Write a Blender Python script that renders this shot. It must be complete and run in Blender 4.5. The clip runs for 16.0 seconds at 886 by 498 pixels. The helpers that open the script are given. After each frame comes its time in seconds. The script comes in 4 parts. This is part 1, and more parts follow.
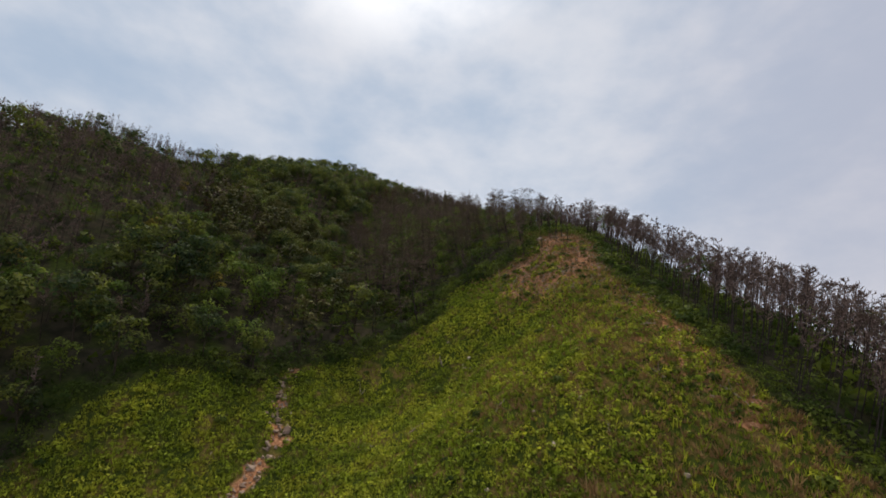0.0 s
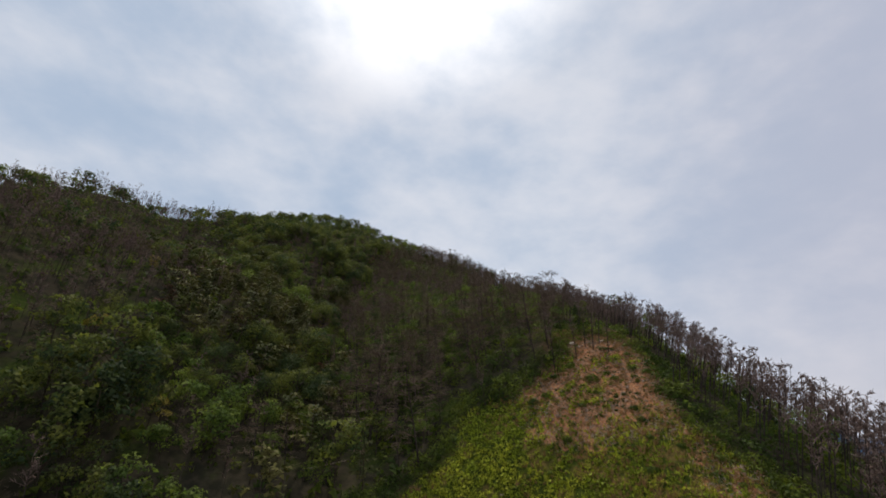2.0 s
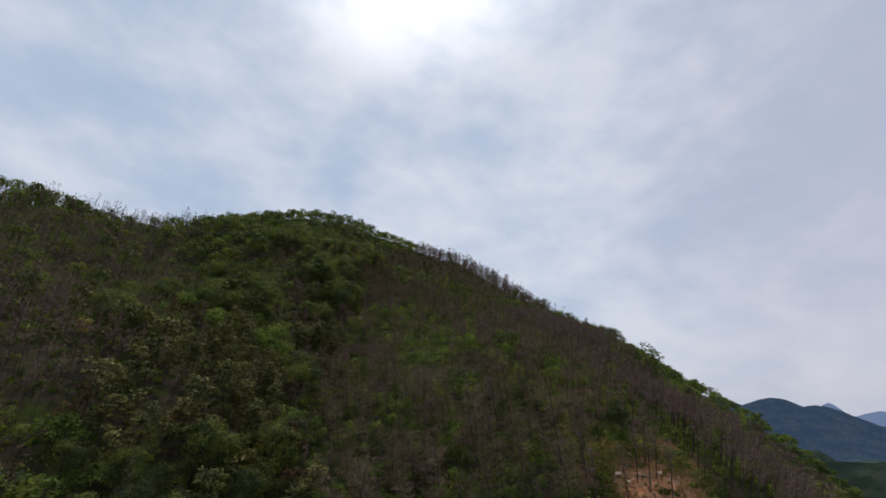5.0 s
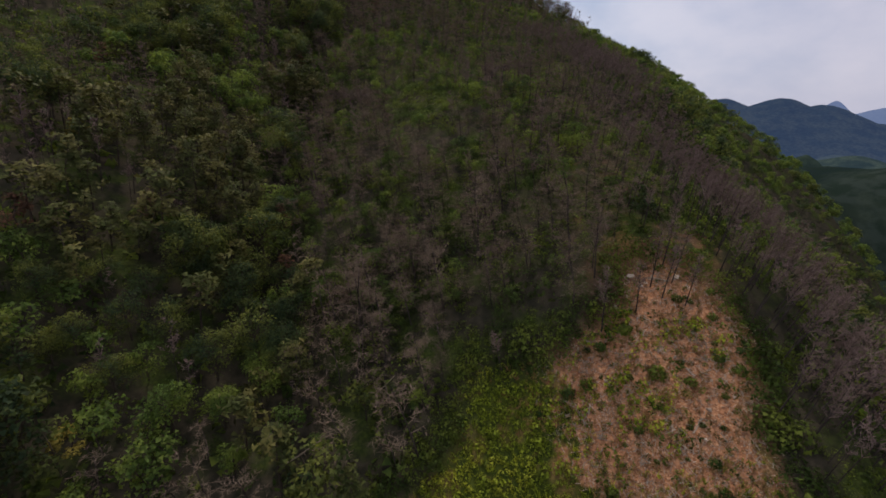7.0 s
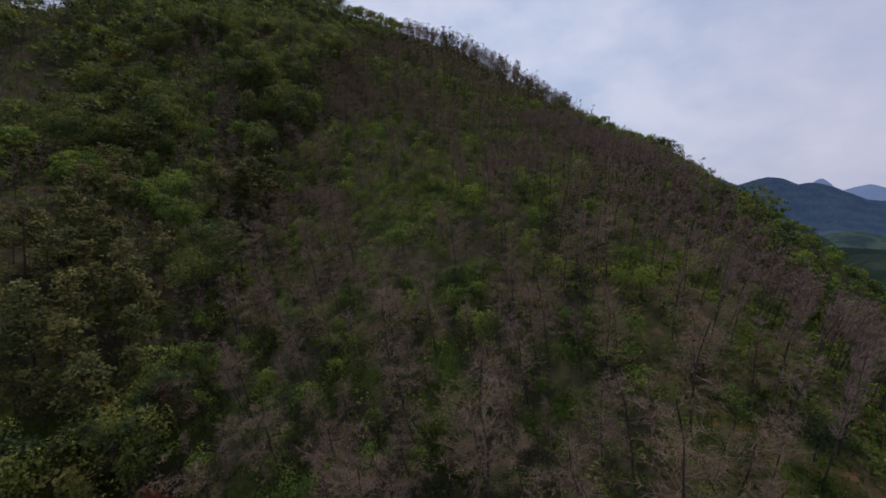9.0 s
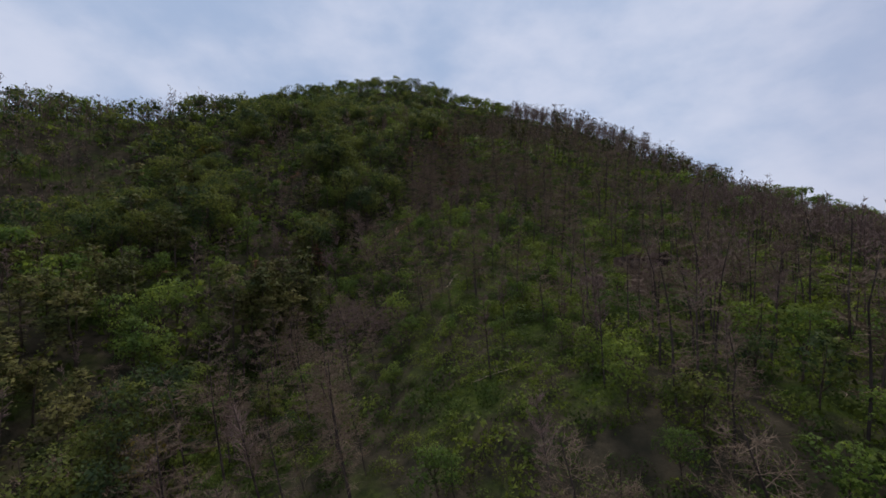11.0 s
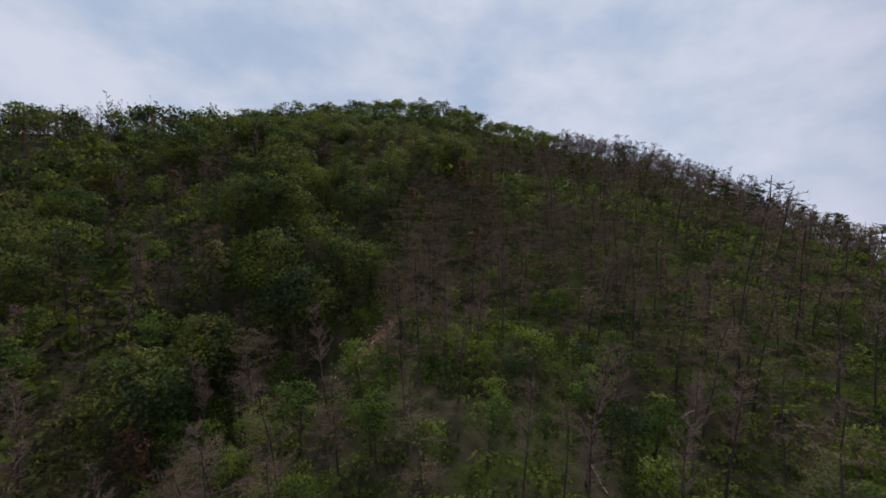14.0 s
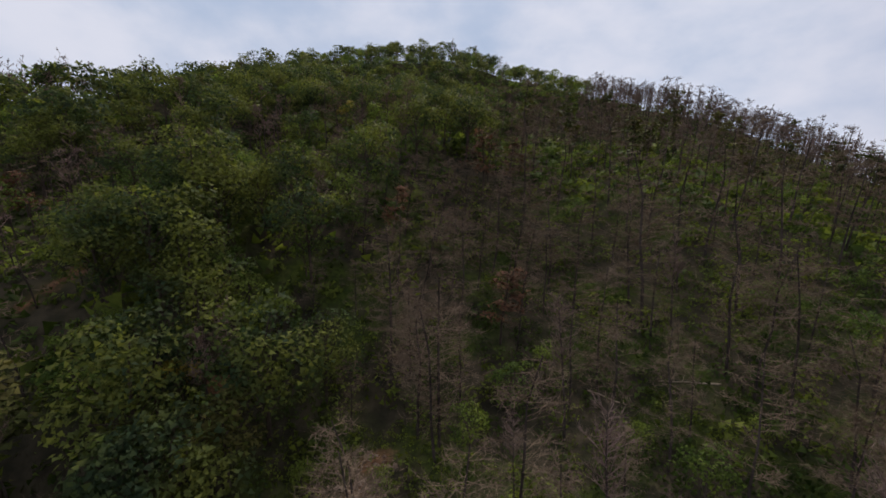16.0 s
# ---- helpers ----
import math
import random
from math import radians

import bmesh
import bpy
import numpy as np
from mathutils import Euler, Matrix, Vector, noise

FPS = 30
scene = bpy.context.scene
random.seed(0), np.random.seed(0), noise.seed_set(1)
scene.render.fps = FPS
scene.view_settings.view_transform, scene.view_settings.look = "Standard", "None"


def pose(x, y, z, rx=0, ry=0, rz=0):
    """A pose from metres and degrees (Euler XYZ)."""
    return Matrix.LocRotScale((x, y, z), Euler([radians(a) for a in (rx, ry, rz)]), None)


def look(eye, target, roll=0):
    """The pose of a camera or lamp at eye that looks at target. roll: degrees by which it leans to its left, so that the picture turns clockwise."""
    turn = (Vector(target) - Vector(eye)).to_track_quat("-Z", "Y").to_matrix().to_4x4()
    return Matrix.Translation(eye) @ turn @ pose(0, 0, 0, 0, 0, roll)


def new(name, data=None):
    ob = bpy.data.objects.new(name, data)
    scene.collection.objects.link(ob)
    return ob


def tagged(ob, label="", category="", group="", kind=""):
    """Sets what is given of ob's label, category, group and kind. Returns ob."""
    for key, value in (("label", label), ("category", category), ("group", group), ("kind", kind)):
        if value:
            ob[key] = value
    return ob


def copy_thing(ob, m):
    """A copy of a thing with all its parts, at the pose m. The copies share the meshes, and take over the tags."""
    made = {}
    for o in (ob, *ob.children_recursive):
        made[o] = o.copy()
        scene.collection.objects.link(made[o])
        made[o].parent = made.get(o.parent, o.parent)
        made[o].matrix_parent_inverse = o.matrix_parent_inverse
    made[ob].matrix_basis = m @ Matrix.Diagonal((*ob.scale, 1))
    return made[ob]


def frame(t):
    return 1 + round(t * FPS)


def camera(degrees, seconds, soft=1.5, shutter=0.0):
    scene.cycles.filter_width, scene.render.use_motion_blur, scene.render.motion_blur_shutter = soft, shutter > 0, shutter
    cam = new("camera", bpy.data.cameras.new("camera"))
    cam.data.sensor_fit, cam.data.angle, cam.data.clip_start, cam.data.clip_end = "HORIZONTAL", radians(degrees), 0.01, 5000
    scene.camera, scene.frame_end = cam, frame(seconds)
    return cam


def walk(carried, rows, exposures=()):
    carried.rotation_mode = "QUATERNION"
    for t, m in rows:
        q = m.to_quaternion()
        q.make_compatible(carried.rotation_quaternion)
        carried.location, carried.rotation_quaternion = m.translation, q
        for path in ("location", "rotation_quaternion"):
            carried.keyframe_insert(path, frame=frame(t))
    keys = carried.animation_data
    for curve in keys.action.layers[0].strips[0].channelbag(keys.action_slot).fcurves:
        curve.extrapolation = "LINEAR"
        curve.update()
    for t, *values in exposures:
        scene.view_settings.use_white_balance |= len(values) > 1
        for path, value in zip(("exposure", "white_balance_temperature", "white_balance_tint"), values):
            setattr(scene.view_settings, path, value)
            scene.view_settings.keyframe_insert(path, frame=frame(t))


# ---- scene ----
# ---- camera ----
cam = camera(92.0, 16.0, soft=1.7)
ROWS = [
    (0.0, 3.06, -1.57, 116.85, 4.02, 15.18, 2.45),
    (0.5, 2.29, 1.84, 120.06, 4.19, 17.36, 2.84),
    (1.0, 1.61, 4.94, 123.31, 4.36, 19.24, 3.19),
    (1.5, 1.02, 7.80, 126.62, 4.58, 20.63, 3.49),
    (2.0, 0.45, 10.34, 129.87, 4.75, 21.61, 3.64),
    (2.5, -0.11, 12.81, 132.98, 4.78, 22.41, 3.50),
    (3.0, -0.76, 15.15, 136.19, 4.60, 21.60, 3.20),
    (3.5, -1.18, 17.42, 139.59, 4.54, 19.75, 2.93),
    (3.7, -1.33, 18.26, 141.02, 4.52, 19.60, 2.95),
    (5.8, -2.01, 27.50, 156.82, 4.21, 15.95, 3.28),
    (6.0, -1.88, 28.83, 158.04, 4.06, 10.90, 3.07),
    (6.5, -1.94, 32.40, 160.13, 3.57, -5.75, 1.96),
    (7.0, -2.01, 36.96, 161.33, 3.34, -19.09, 1.66),
    (7.5, -1.79, 42.01, 162.55, 2.95, -21.20, 1.06),
    (8.0, -1.84, 48.65, 163.33, 2.71, -17.97, 0.65),
    (8.5, -2.04, 56.50, 163.98, 2.87, -14.07, 0.65),
    (9.0, -2.23, 64.40, 164.88, 3.65, -8.61, 0.66),
    (9.5, -2.63, 72.69, 165.62, 7.25, -6.33, -1.27),
    (10.0, -3.30, 81.17, 166.74, 12.01, -4.44, -3.60),
    (10.2, -3.55, 84.32, 167.32, 13.70, -2.73, -2.90),
    (12.3, -7.61, 119.04, 172.93, 21.59, 6.54, 3.50),
    (12.5, -8.71, 121.86, 174.20, 21.60, 7.10, 3.38),
    (13.0, -11.53, 128.66, 177.43, 21.95, 7.73, 3.37),
    (13.5, -14.51, 135.25, 180.56, 22.55, 7.94, 4.19),
    (14.0, -17.10, 141.43, 183.72, 22.74, 6.27, 3.92),
    (14.5, -19.01, 147.44, 187.20, 23.43, 1.83, 3.29),
    (15.0, -21.66, 153.34, 189.93, 23.87, 0.17, 3.23),
    (15.5, -24.47, 159.08, 192.62, 23.92, -0.18, 2.82),
    (16.0, -27.44, 164.84, 195.28, 23.78, -0.38, 2.31),
]


def aim(x, y, z, yaw, pitch, roll):
    """A camera pose from its place, heading, pitch and lean in degrees."""
    a, b = radians(yaw), radians(pitch)
    way = Vector((-math.sin(a) * math.cos(b), math.cos(a) * math.cos(b), math.sin(b)))
    eye = Vector((x, y, z))
    return look(eye, eye + way, roll)


walk(cam, [(t, aim(*row)) for t, *row in ROWS],
     exposures=[(0.0, 0.05, 6650, 11), (3.5, 0.05, 6500, 12), (6.0, 0.0, 6400, 13), (7.0, -0.04, 6400, 19), (8.2, -0.04, 6200, 20), (9.0, -0.06, 6050, 18), (10.2, -0.07, 6000, 17),
                (12.5, -0.06, 6150, 13), (14.5, 0.0, 6350, 15), (16.0, 0.08, 6500, 16)])

# ---- world and sun ----
SUN_AZ, SUN_EL = -14.0, 60.0     # degrees from +y towards +x, and above the horizon
sun_way = Vector((math.sin(radians(SUN_AZ)) * math.cos(radians(SUN_EL)),
                  math.cos(radians(SUN_AZ)) * math.cos(radians(SUN_EL)), math.sin(radians(SUN_EL))))
sun = new("sun", bpy.data.lights.new("sun", "SUN"))
sun.data.energy, sun.data.angle, sun.data.color = 2.4, radians(9), (1.0, 0.93, 0.80)
sun.matrix_world = look(sun_way * 900, (0, 0, 0))


class Nodes:
    """A short hand for building node trees."""

    def __init__(self, tree):
        self.tree = tree
        tree.nodes.clear()

    def add(self, kind, settings=None, **inputs):
        node = self.tree.nodes.new(kind)
        given = settings or {}
        if "operation" in given:
            node.operation = given["operation"]
        if "use_clamp" in given:
            node.use_clamp = given["use_clamp"]
        if "interpolation_type" in given:
            node.interpolation_type = given["interpolation_type"]
        if "data_type" in given:
            node.data_type, node.blend_type = given["data_type"], given["blend_type"]
        if "attribute_name" in given:
            node.attribute_name = given["attribute_name"]
        for key, value in inputs.items():
            self.put(node, key.replace("_", " "), value)
        return node

    def put(self, node, key, value):
        socket = node.inputs[int(key[1:])] if key[0] == "i" and key[1:].isdigit() else node.inputs[key]
        if isinstance(value, bpy.types.NodeSocket):
            self.tree.links.new(value, socket)
        else:
            socket.default_value = value

    def math(self, op, a, b=0.0, clamp=False):
        return self.add("ShaderNodeMath", {"operation": op, "use_clamp": clamp}, i0=a, i1=b).outputs[0]

    def noise(self, vector, scale, detail=4.0, rough=0.55):
        return self.add("ShaderNodeTexNoise", Vector=vector, Scale=scale, Detail=detail, Roughness=rough).outputs["Fac"]

    def ramp(self, fac, low, high, a=0.0, b=1.0):
        return self.add("ShaderNodeMapRange", {"interpolation_type": "SMOOTHSTEP"}, i0=fac, i1=low, i2=high, i3=a, i4=b).outputs[0]

    def mix(self, fac, a, b, blend="MIX"):
        node = self.add("ShaderNodeMix", {"data_type": "RGBA", "blend_type": blend})
        for index, value in ((0, fac), (6, a), (7, b)):
            if isinstance(value, bpy.types.NodeSocket):
                self.tree.links.new(value, node.inputs[index])
            else:
                node.inputs[index].default_value = value if index == 0 else (*value, 1.0)
        return node.outputs[2]


world = bpy.data.worlds.new("sky")
scene.world = world
world.use_nodes = True
n = Nodes(world.node_tree)
way = n.add("ShaderNodeTexCoord").outputs["Generated"]
sky_node = n.add("ShaderNodeTexSky")
sky_node.sky_type, sky_node.sun_disc = "NISHITA", False
sky_node.sun_elevation, sky_node.sun_rotation, sky_node.dust_density = radians(SUN_EL), radians(SUN_AZ), 1.5
clear_sky = n.mix(1.0, sky_node.outputs["Color"], (0.060, 0.062, 0.064), "MULTIPLY")
warp = n.add("ShaderNodeVectorMath", {"operation": "MULTIPLY"}, i0=way, i1=(1.0, 1.0, 1.7)).outputs[0]
big, fine = n.noise(warp, 2.3, 5.0, 0.5), n.noise(warp, 6.0, 7.0, 0.55)
tone = n.ramp(n.math("ADD", n.math("MULTIPLY", big, 0.6), n.math("MULTIPLY", fine, 0.4)), 0.34, 0.63)
cloud = n.mix(tone, (0.43, 0.535, 0.68), (0.71, 0.75, 0.82))
eastward = n.ramp(n.add("ShaderNodeSeparateXYZ", Vector=way).outputs[0], 0.1, 0.75, 0.0, 0.75)
cloud = n.mix(eastward, cloud, n.mix(tone, (0.50, 0.515, 0.61), (0.63, 0.615, 0.68)))
veil = n.mix(0.88, clear_sky, cloud)
near_sun = n.add("ShaderNodeVectorMath", {"operation": "DOT_PRODUCT"}, i0=way, i1=tuple(sun_way)).outputs["Value"]
glow = n.math("POWER", n.ramp(near_sun, 0.915, 1.0), 1.15)
bright = n.mix(n.math("MULTIPLY", glow, n.math("ADD", n.math("MULTIPLY", tone, 0.6), 0.6)), (0.0, 0.0, 0.0), (0.48, 0.46, 0.42))
full = n.mix(1.0, veil, bright, "ADD")
back = n.add("ShaderNodeBackground", Color=full, Strength=1.0)
n.tree.links.new(back.outputs[0], n.add("ShaderNodeOutputWorld").inputs[0])


# ---- materials ----
def material(name):
    mat = bpy.data.materials.new(name)
    mat.use_nodes = True
    return mat, Nodes(mat.node_tree)


def finish(n, shader, bump=None):
    n.tree.links.new(shader, n.add("ShaderNodeOutputMaterial").inputs["Surface"])


def leaf_material(name, dark, mid, light, shine=0.65, through_light=0.46, spread=0.9):
    """Foliage: hue shifts from tree to tree and from leaf to leaf, with some light passing through."""
    mat, n = material(name)
    geo = n.add("ShaderNodeNewGeometry")
    place, island = geo.outputs["Position"], geo.outputs["Random Per Island"]
    broad = n.ramp(n.noise(place, 0.19, 2.0), 0.43, 0.57)
    colour = n.mix(broad, dark, light)
    colour = n.mix(n.ramp(n.noise(place, 0.9, 2.0), 0.4, 0.65, 0.0, 0.7), colour, mid)
    value = n.math("ADD", n.math("MULTIPLY", island, spread), 1.0 - 0.5 * spread)
    colour = n.mix(1.0, colour, n.add("ShaderNodeCombineColor", i0=value, i1=value, i2=value).outputs[0], "MULTIPLY")
    base = n.add("ShaderNodeBsdfPrincipled", Base_Color=colour, Roughness=shine)
    base.inputs["Specular IOR Level"].default_value = 0.08
    glow = n.add("ShaderNodeBsdfTranslucent", Color=n.mix(1.0, colour, (1.15, 1.2, 0.85), "MULTIPLY"))
    both = n.add("ShaderNodeMixShader", i0=through_light, i1=base.outputs[0], i2=glow.outputs[0])
    finish(n, both.outputs[0])
    return mat


def bark_material(name, dark, light, scale=1.5):
    mat, n = material(name)
    place = n.add("ShaderNodeNewGeometry").outputs["Position"]
    grain = n.noise(n.add("ShaderNodeVectorMath", {"operation": "MULTIPLY"}, i0=place, i1=(1, 1, 0.25)).outputs[0], scale * 6, 5.0)
    blotch = n.noise(place, scale * 0.2, 3.0)
    colour = n.mix(n.ramp(n.math("ADD", n.math("MULTIPLY", grain, 0.5), n.math("MULTIPLY", blotch, 0.5)), 0.35, 0.65), dark, light)
    base = n.add("ShaderNodeBsdfPrincipled", Base_Color=colour, Roughness=0.9)
    base.inputs["Specular IOR Level"].default_value = 0.0
    finish(n, base.outputs[0])
    return mat


def stone_material(name, dark, light, scale=2.0):
    mat, n = material(name)
    geo = n.add("ShaderNodeNewGeometry")
    place = geo.outputs["Position"]
    patch, grain = n.noise(place, scale, 6.0, 0.6), n.noise(place, scale * 9, 4.0)
    colour = n.mix(n.ramp(n.math("ADD", n.math("MULTIPLY", patch, 0.6), n.math("MULTIPLY", geo.outputs["Random Per Island"], 0.35)), 0.3, 0.7), dark, light)
    colour = n.mix(n.ramp(grain, 0.45, 0.7, 0.0, 0.4), colour, tuple(0.5 * c for c in dark))
    bump = n.add("ShaderNodeBump", Strength=0.5, Distance=0.05, Height=grain)
    rock_shader = n.add("ShaderNodeBsdfPrincipled", Base_Color=colour, Roughness=0.92, Normal=bump.outputs[0])
    rock_shader.inputs["Specular IOR Level"].default_value = 0.1
    finish(n, rock_shader.outputs[0])
    return mat


LEAF_DARK = leaf_material("leaves_deep_green", (0.030, 0.049, 0.023), (0.066, 0.086, 0.027), (0.134, 0.144, 0.032))
LEAF_FRESH = leaf_material("leaves_fresh_green", (0.062, 0.098, 0.024), (0.102, 0.146, 0.030), (0.160, 0.196, 0.036))
LEAF_SCRUB = leaf_material("leaves_scrub", (0.036, 0.058, 0.014), (0.070, 0.099, 0.019), (0.130, 0.155, 0.026))
LEAF_WEED = leaf_material("leaves_weeds", (0.172, 0.208, 0.024), (0.235, 0.280, 0.028), (0.340, 0.340, 0.040), spread=1.3)
LEAF_PINE = leaf_material("needles_olive", (0.046, 0.056, 0.016), (0.078, 0.080, 0.022), (0.110, 0.098, 0.030), 0.7, 0.2)
LEAF_RUST = leaf_material("needles_rust", (0.088, 0.044, 0.027), (0.115, 0.058, 0.034), (0.150, 0.076, 0.044), 0.8, 0.2)
LEAF_GOLD = leaf_material("flowers_gold", (0.190, 0.150, 0.025), (0.260, 0.205, 0.035), (0.330, 0.265, 0.060), 0.7, 0.2)
TWIG_BROWN = bark_material("twigs_brown", (0.126, 0.087, 0.072), (0.230, 0.163, 0.138))
TWIG_GREY = bark_material("twigs_grey", (0.110, 0.079, 0.055), (0.196, 0.144, 0.103))
BARK = bark_material("bark_brown", (0.045, 0.034, 0.027), (0.110, 0.085, 0.066))
BARK_CHAR = bark_material("bark_charred", (0.034, 0.027, 0.024), (0.095, 0.074, 0.064))
WOOD_PALE = bark_material("wood_weathered", (0.20, 0.155, 0.11), (0.42, 0.335, 0.25))
LEAF_DRY = bark_material("grass_dry", (0.230, 0.128, 0.056), (0.385, 0.240, 0.108))
STONE_LIGHT = stone_material("stone_chalky", (0.26, 0.19, 0.135), (0.50, 0.40, 0.30))
STONE = stone_material("stone_pale", (0.19, 0.122, 0.086), (0.43, 0.310, 0.230))
ROCK = stone_material("rock_brown", (0.034, 0.024, 0.020), (0.225, 0.155, 0.118), 1.3)

# ---- landform ----
# Heights of broad swells over 150 m, every 55 m from (-275, -40), row by row northwards.
SWELLS = np.array([
    [-66, -32, -35, -34, -30, -24, -38, -82, -48, -178],
    [-18, 22, -12, -9, -17, -13, 9, -35, 24, -85],
    [-12, -17, -58, 56, -16, -22, 30, -53, 2, -100],
    [-17, 20, 52, -22, 1, 20, 0, -59, 19, -82],
    [30, -41, 47, -23, 36, -41, 55, -37, 11, -70],
    [93, -51, 32, 28, 21, 24, -7, -1, 28, -74],
    [21, 25, 36, 1, -1, 18, 10, 12, -25, -22],
    [29, 31, 27, 68, 37, 40, 0, 22, 4, 6],
    [33, 9, 3, 10, 3, 15, 1, 2, 14, -47],
    [14, 10, 21, 17, 16, 24, 15, -20, -11, -86],
], float)
STEP, REACH = 55.0, 46.0
GULLY = [(-2, 60), (-12, 82), (-30, 100), (-44, 140), (-54, 172), (-46, 190), (-40, 206)]
CLEARING = [(-52, 5), (-44, 30), (-40, 38), (-38.8, 45.9), (-37.8, 48), (-34.6, 52.4), (-28.6, 55), (-24.8, 54.1), (-22, 60.5), (-12.6, 66), (-5.7, 71.6),
            (-1.5, 74), (-1, 79.5), (0.3, 80.7), (5.3, 79.4), (9, 78.3), (12, 79.9), (14.2, 80), (15.7, 81.5), (16.6, 83.6), (18.7, 85.2), (22.2, 84.6),
            (25, 81.3), (26.2, 78.9), (27, 76.7), (25.4, 72.6), (24, 69.5), (24.7, 65), (27.3, 57), (27.4, 51), (27.2, 45), (28.3, 40), (30.5, 36), (33, 10)]
SHOULDER = [(41, 40), (41, 74)]                       # the crest drops away here, below tall stems
CREST = [(38, 20), (38, 50), (36, 75), (33, 100), (31, 130), (30, 170), (16, 230), (-4, 285), (-38, 322)]
rng = np.random.default_rng(7)


def away(x, y, line):
    """The distance from points to a line of straight pieces."""
    best = np.full(np.shape(x), 1e18)
    for (ax, ay), (bx, by) in zip(line[:-1], line[1:]):
        t = np.clip(((x - ax) * (bx - ax) + (y - ay) * (by - ay)) / ((bx - ax) ** 2 + (by - ay) ** 2), 0, 1)
        best = np.minimum(best, (x - ax - t * (bx - ax)) ** 2 + (y - ay - t * (by - ay)) ** 2)
    return np.sqrt(best)


def inside(x, y, ring):
    """Whether points lie in a closed ring."""
    hit = np.zeros(np.shape(x), bool)
    for (ax, ay), (bx, by) in zip(ring, ring[1:] + ring[:1]):
        if ay != by:
            hit ^= ((ay > y) != (by > y)) & (x < (bx - ax) * (y - ay) / (by - ay) + ax)
    return hit


WAVES = [(rng.normal(0, 1, 2) / s * 1.2, rng.uniform(0, 6.28), a) for s, a in ((9, 0.45), (7, 0.4), (5, 0.3), (4, 0.22), (3, 0.16), (13, 0.6), (16, 0.6))]


def roughness(x, y):
    return sum(a * np.sin(k[0] * x + k[1] * y + p) for k, p, a in WAVES)


def height(x, y):
    """The ground's height: swells, gully and fine unevenness, easing out into the valley."""
    x, y = np.asarray(x, float), np.asarray(y, float)
    z = np.full(x.shape, 150.0)
    for j in range(SWELLS.shape[0]):
        for i in range(SWELLS.shape[1]):
            z = z + SWELLS[j, i] * np.exp(-((x + 275 - STEP * i) ** 2 + (y + 40 - STEP * j) ** 2) / (2 * REACH ** 2))
    z = z - 9 * np.exp(-away(x, y, GULLY) ** 2 / (2 * 11.0 ** 2))
    z = z - 3.6 * np.exp(-away(x, y, SHOULDER) ** 2 / (2 * 8.0 ** 2))
    out = np.hypot(np.maximum(np.maximum(-275 - x, x - 225), 0), np.maximum(np.maximum(-60 - y, y - 420), 0))
    s = np.clip(out / 420, 0, 1)
    s = s * s * (3 - 2 * s)
    floor = -35 + 10 * np.sin(x / 310 + 1) * np.sin(y / 270)
    z = np.maximum(z, -40 + 0.15 * z)
    return z * (1 - s) + floor * s + roughness(x, y) * (1 - s)


def slope_up(x, y, share=0.35):
    """The way in which stems stand: between plumb and square to the slope."""
    d = 4.0
    nx = -(height(x + d, y) - height(x - d, y)) / (2 * d)
    ny = -(height(x, y + d) - height(x, y - d)) / (2 * d)
    v = np.stack([nx * share, ny * share, np.ones_like(nx)], -1)
    return v / np.linalg.norm(v, axis=-1, keepdims=True)


# ---- mesh helpers ----
def mesh_from(name, groups, mats, smooth=False):
    """A mesh from groups of (corners, faces, material slot, shading normals or None); faces have three or four corners."""
    me = bpy.data.meshes.new(name)
    verts = np.concatenate([np.asarray(v, np.float32).reshape(-1, 3) for v, *_ in groups])
    loops, starts, slots, base, at = [], [], [], 0, 0
    for v, f, slot, _ in groups:
        loops.append((f + base).ravel())
        starts.append(at + np.arange(len(f)) * f.shape[1])
        slots.append(np.full(len(f), slot))
        base += len(v)
        at += f.size
    loops, starts, slots = np.concatenate(loops), np.concatenate(starts), np.concatenate(slots)
    me.vertices.add(len(verts))
    me.vertices.foreach_set("co", verts.ravel())
    me.loops.add(len(loops))
    me.loops.foreach_set("vertex_index", loops.astype(np.int32))
    me.polygons.add(len(starts))
    me.polygons.foreach_set("loop_start", starts.astype(np.int32))
    for mat in mats:
        me.materials.append(mat)
    me.polygons.foreach_set("material_index", slots.astype(np.int32))
    me.polygons.foreach_set("use_smooth", np.full(len(starts), smooth))
    me.update(calc_edges=True)
    if any(g[3] is not None for g in groups):
        me.polygons.foreach_set("use_smooth", np.ones(len(starts), bool))
        me.normals_split_custom_set_from_vertices(np.concatenate([np.zeros((len(g[0]), 3)) if g[3] is None else g[3] for g in groups]))
    return me


def join(pieces):
    """Several (corners, faces) pairs as one."""
    verts, quads, base = [], [], 0
    for v, q in pieces:
        verts.append(v)
        quads.append(q + base)
        base += len(v)
    return np.concatenate(verts), np.concatenate(quads)


def unit(v):
    return v / np.maximum(np.linalg.norm(v, axis=-1, keepdims=True), 1e-9)


